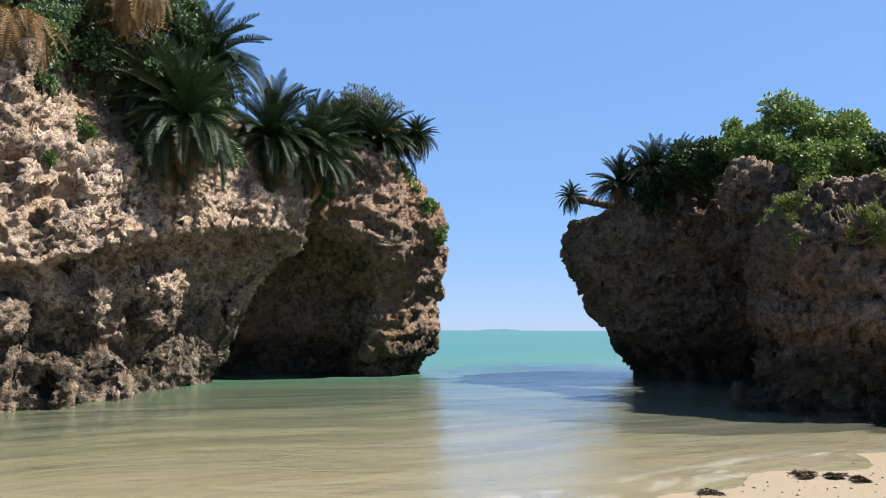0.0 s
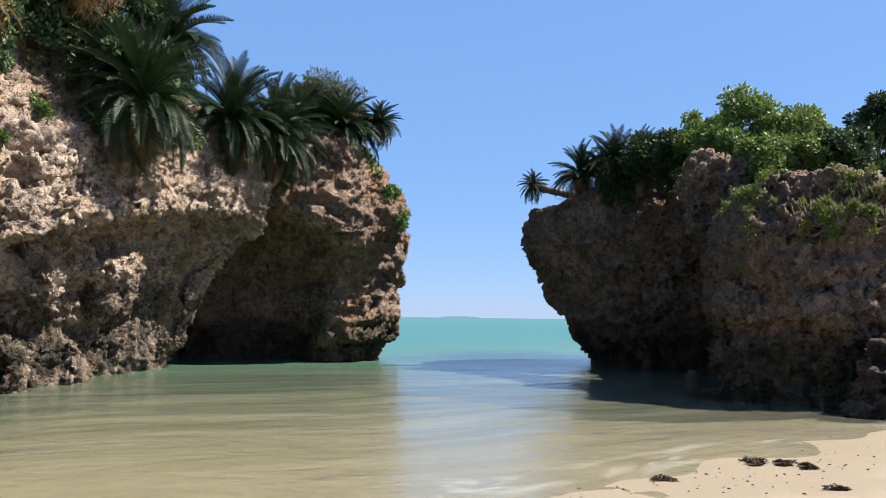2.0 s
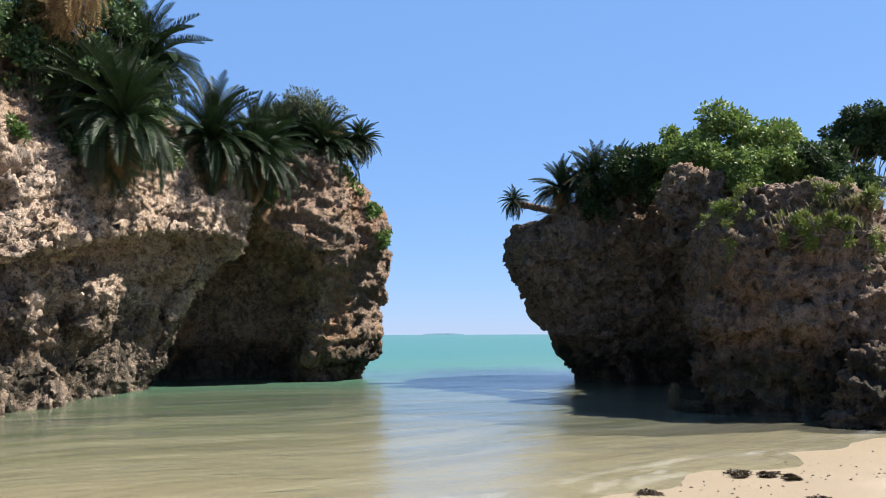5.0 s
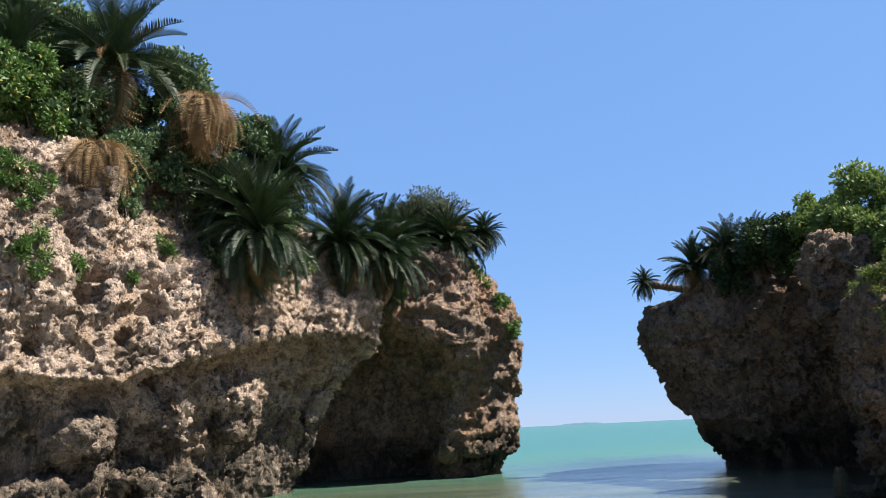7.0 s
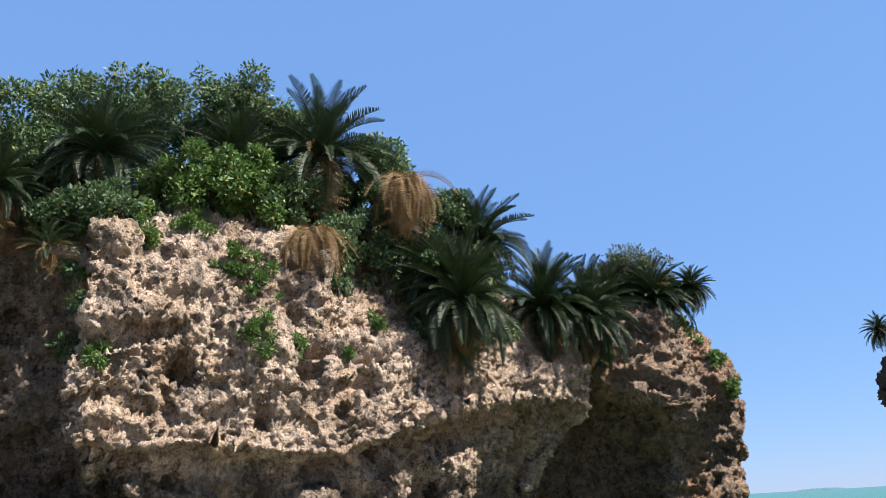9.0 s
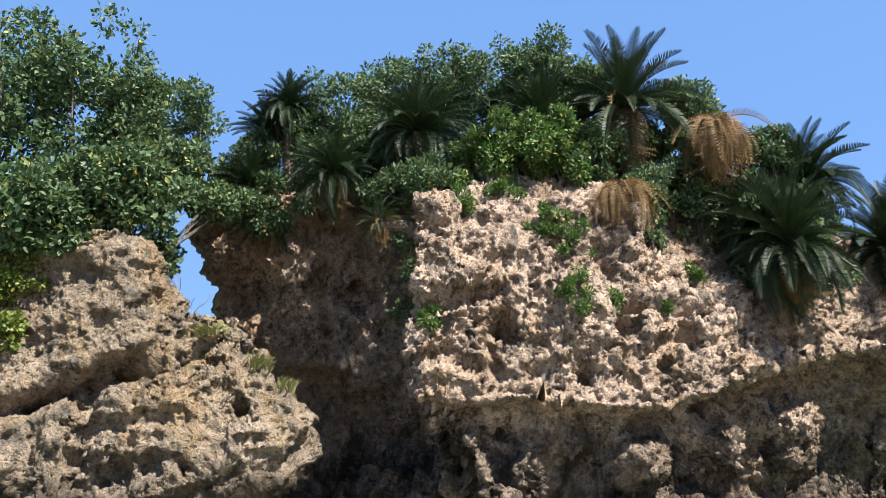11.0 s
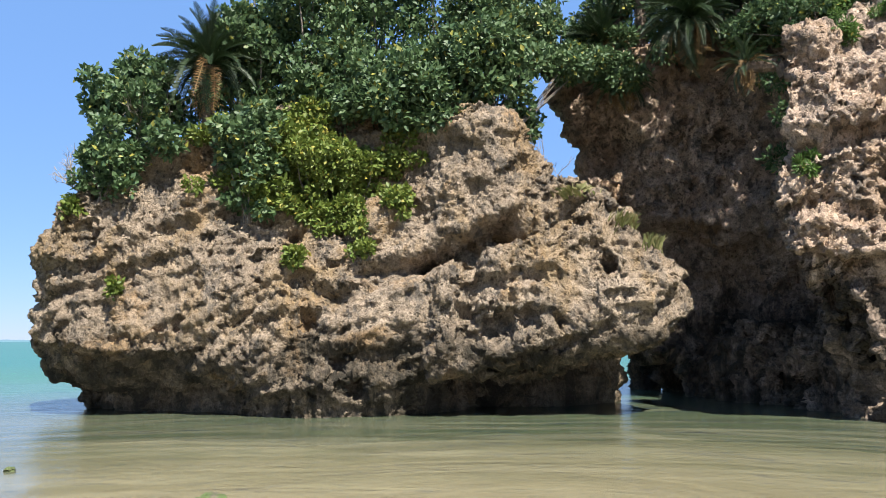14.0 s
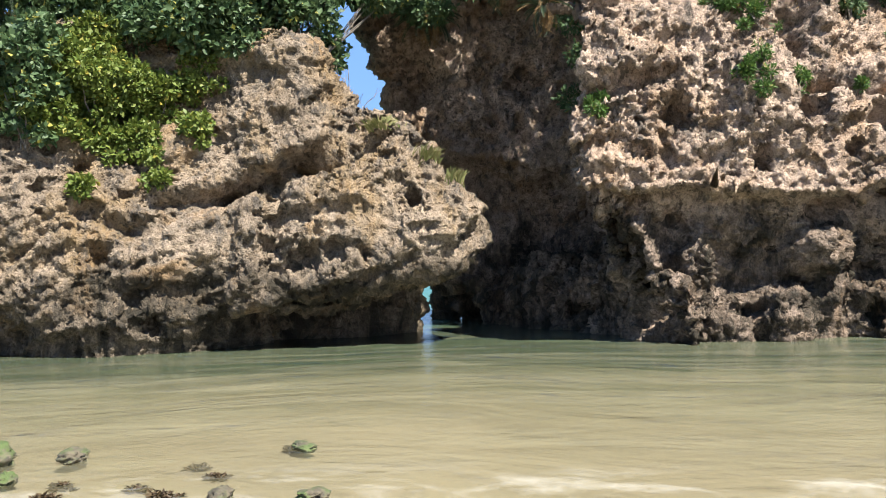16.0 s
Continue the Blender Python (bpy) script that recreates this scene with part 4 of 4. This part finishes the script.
GRASS = [
    (-14.9, 9.4, 4.6, 0.36, 0.0),
    (-14.2, 10.7, 4.1, 0.30, 0.0),
    (-14.0, 11.2, 3.6, 0.24, 0.0),
    (-14.8, 9.8, 4.9, 0.25, 0.0),
    (8.2, 15.9, 4.6, 0.53, 0.0),
    (8.8, 15.7, 4.6, 0.58, 0.0),
    (9.4, 15.6, 4.5, 0.46, 0.0),
    (9.0, 15.3, 3.8, 0.52, 0.0),
    (10.0, 15.7, 4.3, 0.5, 0.0),
    (-1.4, 30.8, 7.3, 0.53, 0.0),
    (-18.0, 13.5, 9.2, 0.48, 0.0),
    (-16.8, 14.2, 8.9, 0.47, 0.0),
]
CLIFF_BRIGHT = [
    (-11.7, 16.6, 9.8, 1.26, 0.75),
    (-12.7, 16.1, 9.8, 0.75, 0.8),
    (-10.9, 17.4, 10.1, 0.83, 0.8),
]
CLIFF_TUFTS = [
    (-11.9, 14.1, 7.4, 0.42, 0.6),
    (-10.2, 15.3, 7.3, 0.52, 0.7),
    (-9.5, 15.5, 6.7, 0.58, 0.7),
    (-9.5, 15.3, 5.5, 0.56, 0.6),
    (-11.8, 13.1, 4.8, 0.22, 1.0),
    (-7.6, 18.5, 6.5, 0.42, 1.0),
    (-9.1, 16.0, 5.4, 0.28, 0.5),
    (-11.3, 15.3, 8.3, 0.55, 0.5),
    (-8.2, 17.1, 5.3, 0.18, 0.5),
    (-12.0, 13.4, 4.9, 0.22, 1.0),
]
HEADLAND_BUSHES = [
    (-3.1, 31.3, 9.9, 1.37, 0.8),
    (-4.1, 31.7, 9.8, 1.01, 0.8),
    (-2.0, 31.4, 8.9, 0.77, 0.9),
]
HEADLAND_TUFTS = [
    (-1.1, 31.0, 6.7, 0.47, 1.2),
    (-0.7, 31.0, 5.9, 0.64, 1.0),
    (-0.3, 31.0, 5.2, 0.42, 1.0),
    (-3.9, 29.2, 6.4, 0.45, 0.7),
    (-1.4, 31.0, 7.5, 0.43, 1.2),
]
MUSHROOM_BRIGHT = [
    (8.8, 24.1, 7.2, 1.0, 0.7),
    (9.7, 22.8, 7.3, 1.10, 0.75),
    (10.7, 22.2, 6.9, 1.00, 0.7),
    (9.2, 20.2, 5.9, 0.80, 0.6),
    (8.9, 22.3, 6.5, 0.80, 0.7),
    (10.0, 20.2, 5.9, 0.60, 0.7),
]
MUSHROOM_BUSHES = [
    (7.7, 25.8, 6.9, 0.85, 0.7),
    (8.0, 24.6, 6.8, 0.70, 0.7),
    (6.9, 26.8, 6.5, 0.55, 0.7),
    (10.8, 20.2, 6.0, 0.80, 0.6),
    (10.9, 18.6, 5.2, 0.60, 0.6),
]
# a dark tree stands behind the rock
FAR_TREE = [
    (15.7, 26.7, 8.2, 0.95, 0.9),
    (16.3, 26.3, 8.6, 0.9, 0.9),
    (16.9, 25.9, 8.1, 0.85, 0.8),
]
MUSHROOM_TUFTS = [
    (7.4, 17.5, 4.3, 0.70, 0.6),
    (7.9, 17.9, 4.9, 0.60, 0.6),
    (8.0, 15.9, 4.4, 0.60, 0.5),
    (8.5, 15.6, 4.2, 0.70, 0.5),
    (9.2, 15.4, 4.1, 0.55, 0.5),
    (8.3, 15.7, 3.6, 0.50, 0.5),
    (8.9, 16.2, 4.8, 0.60, 0.5),
    (9.8, 16.0, 4.6, 0.55, 0.5),
    (7.1, 16.8, 3.4, 0.20, 0.6),
    (9.6, 15.4, 3.5, 0.40, 0.5),
]
CYCAD = "dark green sago cycad with arching fronds on rock"
WITHERED = "withered cycad with brown hanging fronds on rock"
for x, y, z, reach, dry in CLIFF_CYCADS + HEADLAND_CYCADS + ISLET_CYCADS + MUSHROOM_CYCADS:
    cycad(x, y, z, reach * 1.17, dry, WITHERED if dry > 0.55 else CYCAD)
cycad(-1.0, 31.0, 8.9, 0.97, 0.25, CYCAD, (-1.9, 31.7))
# one leans far out over the water
cycad(4.56, 29.4, 6.4, 0.66, 0.1, CYCAD, (6.3, 29.2))
for x, y, z, reach, flat in ISLET_BUSHES:
    bush(x, y, z, reach, flat, BUSH_LEAF, "dense broad-leaved green shrub on the islet top", 0.17, ratio=0.6)
for x, y, z, reach, flat in BRIDGE_BUSHES:
    bush(x, y, z, reach, flat, BUSH_LEAF, "green branches reaching across a narrow gap", 0.14, skirt=False)
for x, y, z, reach, flat in ISLET_CLIMBERS:
    bush(x, y, z, reach, flat, YELLOW_LEAF, "yellow-green climber tumbling over the islet edge", 0.13, ratio=0.6)
for x, y, z, reach, flat in ISLET_VINES:
    bush(x, y, z, reach, flat, YELLOW_LEAF, "yellowish green creeper hanging over pale rock", 0.13, wall=True, ratio=0.6)
for x, y, z, reach, flat in CLIFF_BUSHES:
    bush(x, y, z, reach, flat, BUSH_LEAF, "dark green shrub on the cliff top", 0.14)
for x, y, z, reach, flat in CLIFF_BRIGHT:
    bush(x, y, z, reach, flat, MID_LEAF, "bright green shrub among the cycads", 0.13)
for x, y, z, reach, flat in CLIFF_TUFTS:
    bush(x, y, z, reach, flat, MID_LEAF, "small green plant rooted in limestone", 0.11, 0.8, wall=True, ratio=0.3, low=0.7)
for x, y, z, reach, flat in HEADLAND_BUSHES:
    bush(x, y, z, reach, flat, HEATH_LEAF, "half-dry twiggy bush on the headland", 0.12, 0.7, bare=14, ratio=0.3)
for x, y, z, reach, flat in HEADLAND_TUFTS:
    bush(x, y, z, reach, flat, MID_LEAF, "green creeper on the headland edge", 0.12, wall=True, low=0.8)
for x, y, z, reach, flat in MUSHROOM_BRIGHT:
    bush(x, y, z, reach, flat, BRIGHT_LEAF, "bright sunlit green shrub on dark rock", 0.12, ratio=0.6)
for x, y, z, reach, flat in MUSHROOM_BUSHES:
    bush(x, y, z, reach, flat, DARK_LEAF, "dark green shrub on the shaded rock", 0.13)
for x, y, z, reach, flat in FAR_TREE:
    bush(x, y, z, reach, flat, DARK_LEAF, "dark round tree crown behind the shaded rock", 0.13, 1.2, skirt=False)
for x, y, z, reach, flat in GRASS:
    blades(x, y, z, reach, GRASS_LEAF, "dry yellowish grass tuft on limestone")
for x, y, z, reach, flat in MUSHROOM_TUFTS:
    bush(x, y, z, reach, flat, YELLOW_LEAF, "low yellowish green growth on dark rock", 0.09, 0.6, wall=True, ratio=0.3, low=0.45)
for x, y, z, reach in [(-21.2, 1.9, 6.2, 1.5), (-21.0, 1.1, 5.8, 1.2), (-20.9, 0.2, 5.2, 0.9), (-2.7, 31.8, 9.0, 1.5), (-3.6, 31.9, 9.0, 1.2), (9.9, 21.4, 6.2, 1.3), (-13.2, 18.9, 12.4, 1.9), (-10.6, 19.8, 11.6, 1.5), (-17.6, 10.9, 7.0, 1.6)]:
    bare_shrub(x, y, z, reach, "leafless grey shrub with forking twigs on rock")
STONES = [
    (-8.55, 1.31, 0.0, 0.28, 0.6),
    (-8.75, 1.45, 0.0, 0.16, 0.5),
    (-8.16, 1.93, 0.0, 0.22, 0.65),
    (-7.66, 1.27, 0.0, 0.15, 0.55),
    (-5.95, 2.44, 0.0, 0.15, 0.5),
    (-5.55, 2.97, 0.0, 0.16, 0.45),
    (-9.57, -0.10, 0.0, 0.17, 0.6),
    (-8.91, 0.40, 0.0, 0.16, 0.6),
    (-12.58, -0.65, 0.0, 0.11, 0.8),
    (-7.14, 3.75, 0.0, 0.17, 0.5),
    (-9.28, 0.78, 0.0, 0.12, 0.5),
    (-9.22, -0.32, 0.0, 0.18, 0.5),
    (-9.03, -0.50, 0.0, 0.2, 0.5),
    (-8.81, -0.06, 0.0, 0.16, 0.5),
]
WEED = [
    (4.3, 10.1, 0.1, 0.15, 0.3),
    (4.6, 10.0, 0.1, 0.09, 0.3),
    (4.7, 9.7, 0.1, 0.07, 0.3),
    (2.8, 8.9, -0.0, 0.15, 0.25),
    (4.3, 8.2, 0.1, 0.08, 0.4),
    (4.2, 9.8, 0.1, 0.12, 0.3),
    (4.5, 9.8, 0.1, 0.07, 0.4),
    (4.7, 9.5, 0.1, 0.06, 0.3),
    (7.2, 10.9, 0.1, 0.09, 0.3),
    (-7.29, 1.66, 0.0, 0.16, 0.2),
    (-6.95, 1.42, 0.0, 0.13, 0.2),
    (-6.75, 2.07, 0.0, 0.13, 0.2),
    (-7.24, 2.75, 0.0, 0.12, 0.2),
    (-7.53, 3.79, 0.0, 0.14, 0.2),
    (-6.40, 2.15, 0.0, 0.13, 0.2),
    (-6.68, 2.69, 0.0, 0.10, 0.2),
]



# ---- the shore ----
def stone_mesh(seed, flat):
    bm = bmesh.new()
    bmesh.ops.create_icosphere(bm, subdivisions=4, radius=1.0)
    co = np.array([v.co for v in bm.verts])
    d = 1 + 0.35 * fractal(co * 1.1, 3, 0.55, seed) + 0.32 * (0.4 - np.abs(fractal(co * 2.2, 4, 0.68, seed + 9)))
    n1, n2 = cells(co * 1.3 + seed, seed)
    d += 0.25 * np.minimum(n2 - n1, 0.5)
    co = co * d[:, None] * (1.0, 0.8, flat)
    for v, c in zip(bm.verts, co):
        v.co = c
    me = bpy.data.meshes.new("stone")
    bm.to_mesh(me)
    bm.free()
    me.polygons.foreach_set("use_smooth", [True] * len(me.polygons))
    me.materials.append(STONE)
    return me


STONE_MESHES = [stone_mesh(500 + i, f) for i, f in enumerate((0.55, 0.7, 0.85, 0.6, 0.95))]


def put_stone(name, x, y, reach, tall, label, group, material=None):
    me = STONE_MESHES[rng.integers(5)]
    if material:
        me = me.copy()
        me.materials[0] = material
    ob = new(name, me)
    z = float(ground_height(np.array([[x]]), np.array([[y]]))[0, 0])
    ob.matrix_world = pose(x, y, max(z, -0.02) + reach * tall * 0.4, 0, 0, rng.uniform(0, 360)) @ Matrix.Diagonal((reach, reach, reach * tall * 1.0, 1))
    tagged(ob, label, "stone", group)


for x, y, z, reach, tall in STONES:
    put_stone("stone", x, y, reach * 0.75, tall + 0.1, "mossy green brown stone half sunk in wet sand", "mossy stones in the shallows")
for _ in range(40):
    put_stone("pebble", -9.3 + rng.normal(0, 0.45), -0.6 + rng.normal(0, 0.3), rng.uniform(0.05, 0.13), rng.uniform(0.35, 0.7), "small brown mossy pebble in shallow water", "pebbles at the water's edge")
for x, y, z, reach, tall in [(6.5, 18.6, 0.4, 0.2, 2.0), (6.7, 18.3, 0, 0.3, 0.9), (8.3, 14.9, 0, 0.35, 0.9), (9.9, 14.4, 0, 0.3, 0.9)]:
    put_stone("boulder", x, y, reach, tall, "dark jagged boulder at the foot of the rock", "boulders at the rock's foot", GREY_ROCK)


def seaweed(x, y, reach, label):
    r = np.random.default_rng(int(abs(x * 771 + y * 313)) + 5)
    n = 6
    centres = np.column_stack([r.normal(0, 0.5, n) * reach, r.normal(0, 0.3, n) * reach, r.uniform(0.0, 0.03, n)])
    v, f = leaf_cloud(centres, np.full(n, 0.35 * reach) * r.uniform(0.5, 1.1, n), 260, 0.07, r, ratio=0.35)
    v[:, 2] = np.abs(v[:, 2]) * 0.45
    thing = new("seaweed_clump", quick_mesh("seaweed_clump", v, f, WEED_LEAF))
    z = float(ground_height(np.array([[x]]), np.array([[y]]))[0, 0])
    thing.location = (x, y, z + 0.004)
    tagged(thing, label, "seaweed", "seaweed on the beach")


for x, y, z, reach, tall in WEED:
    seaweed(x, y, reach, "dark brown seaweed washed up on sand")


def litter():
    """Crumbs of weed and shell along the wrack line."""
    r = np.random.default_rng(77)
    v, f = [], []
    for _ in range(170):
        x, y = r.uniform(1.0, 9.0), 0.0
        y = 8.0 + 0.45 * x + r.normal(-0.6, 0.6)
        if shore_reach(np.array(x), np.array(y)) > -0.1:
            continue
        z = float(ground_height(np.array([[x]]), np.array([[y]]))[0, 0])
        s = r.uniform(0.008, 0.03)
        a = r.uniform(0, 6.28)
        n = len(v)
        c, d = math.cos(a) * s, math.sin(a) * s
        v += [(x - c, y - d, z + 0.002), (x + d * 0.5, y - c * 0.5, z + 0.003), (x + c, y + d, z + 0.002), (x - d * 0.5, y + c * 0.5, z + 0.003), (x, y, z + 0.004 + s * 0.5)]
        f += [(n, n + 1, n + 4), (n + 1, n + 2, n + 4), (n + 2, n + 3, n + 4), (n + 3, n, n + 4)]
    ob = mesh_object("seaweed_bits", v, f, WEED_LEAF, None, False)
    tagged(ob, "scattered dark crumbs of weed on sand", "seaweed", kind="stuff")


litter()


def far_island(az, width, dist, height, label):
    """A low island on the horizon."""
    r = np.random.default_rng(int(dist))
    steps = 48
    v, f = [], []
    for i in range(steps + 1):
        u = i / steps * 2 - 1
        h = height * max(0.0, 1 - u * u) ** 0.5 * (0.7 + 0.3 * r.random())
        for j, (back, lift) in enumerate(((0, -0.5), (6, 0.9), (30, 1.0), (60, -0.5))):
            v.append((u * width / 2, back, max(lift * h, -0.5)))
        if i:
            for j in range(3):
                b = (i - 1) * 4 + j
                f.append((b, b + 4, b + 5, b + 1))
    ob = mesh_object("far_island", v, f, FAR_LAND)
    ob.matrix_world = pose(-dist * math.sin(radians(az)), dist * math.cos(radians(az)), 0, 0, 0, az)
    tagged(ob, label, "island")


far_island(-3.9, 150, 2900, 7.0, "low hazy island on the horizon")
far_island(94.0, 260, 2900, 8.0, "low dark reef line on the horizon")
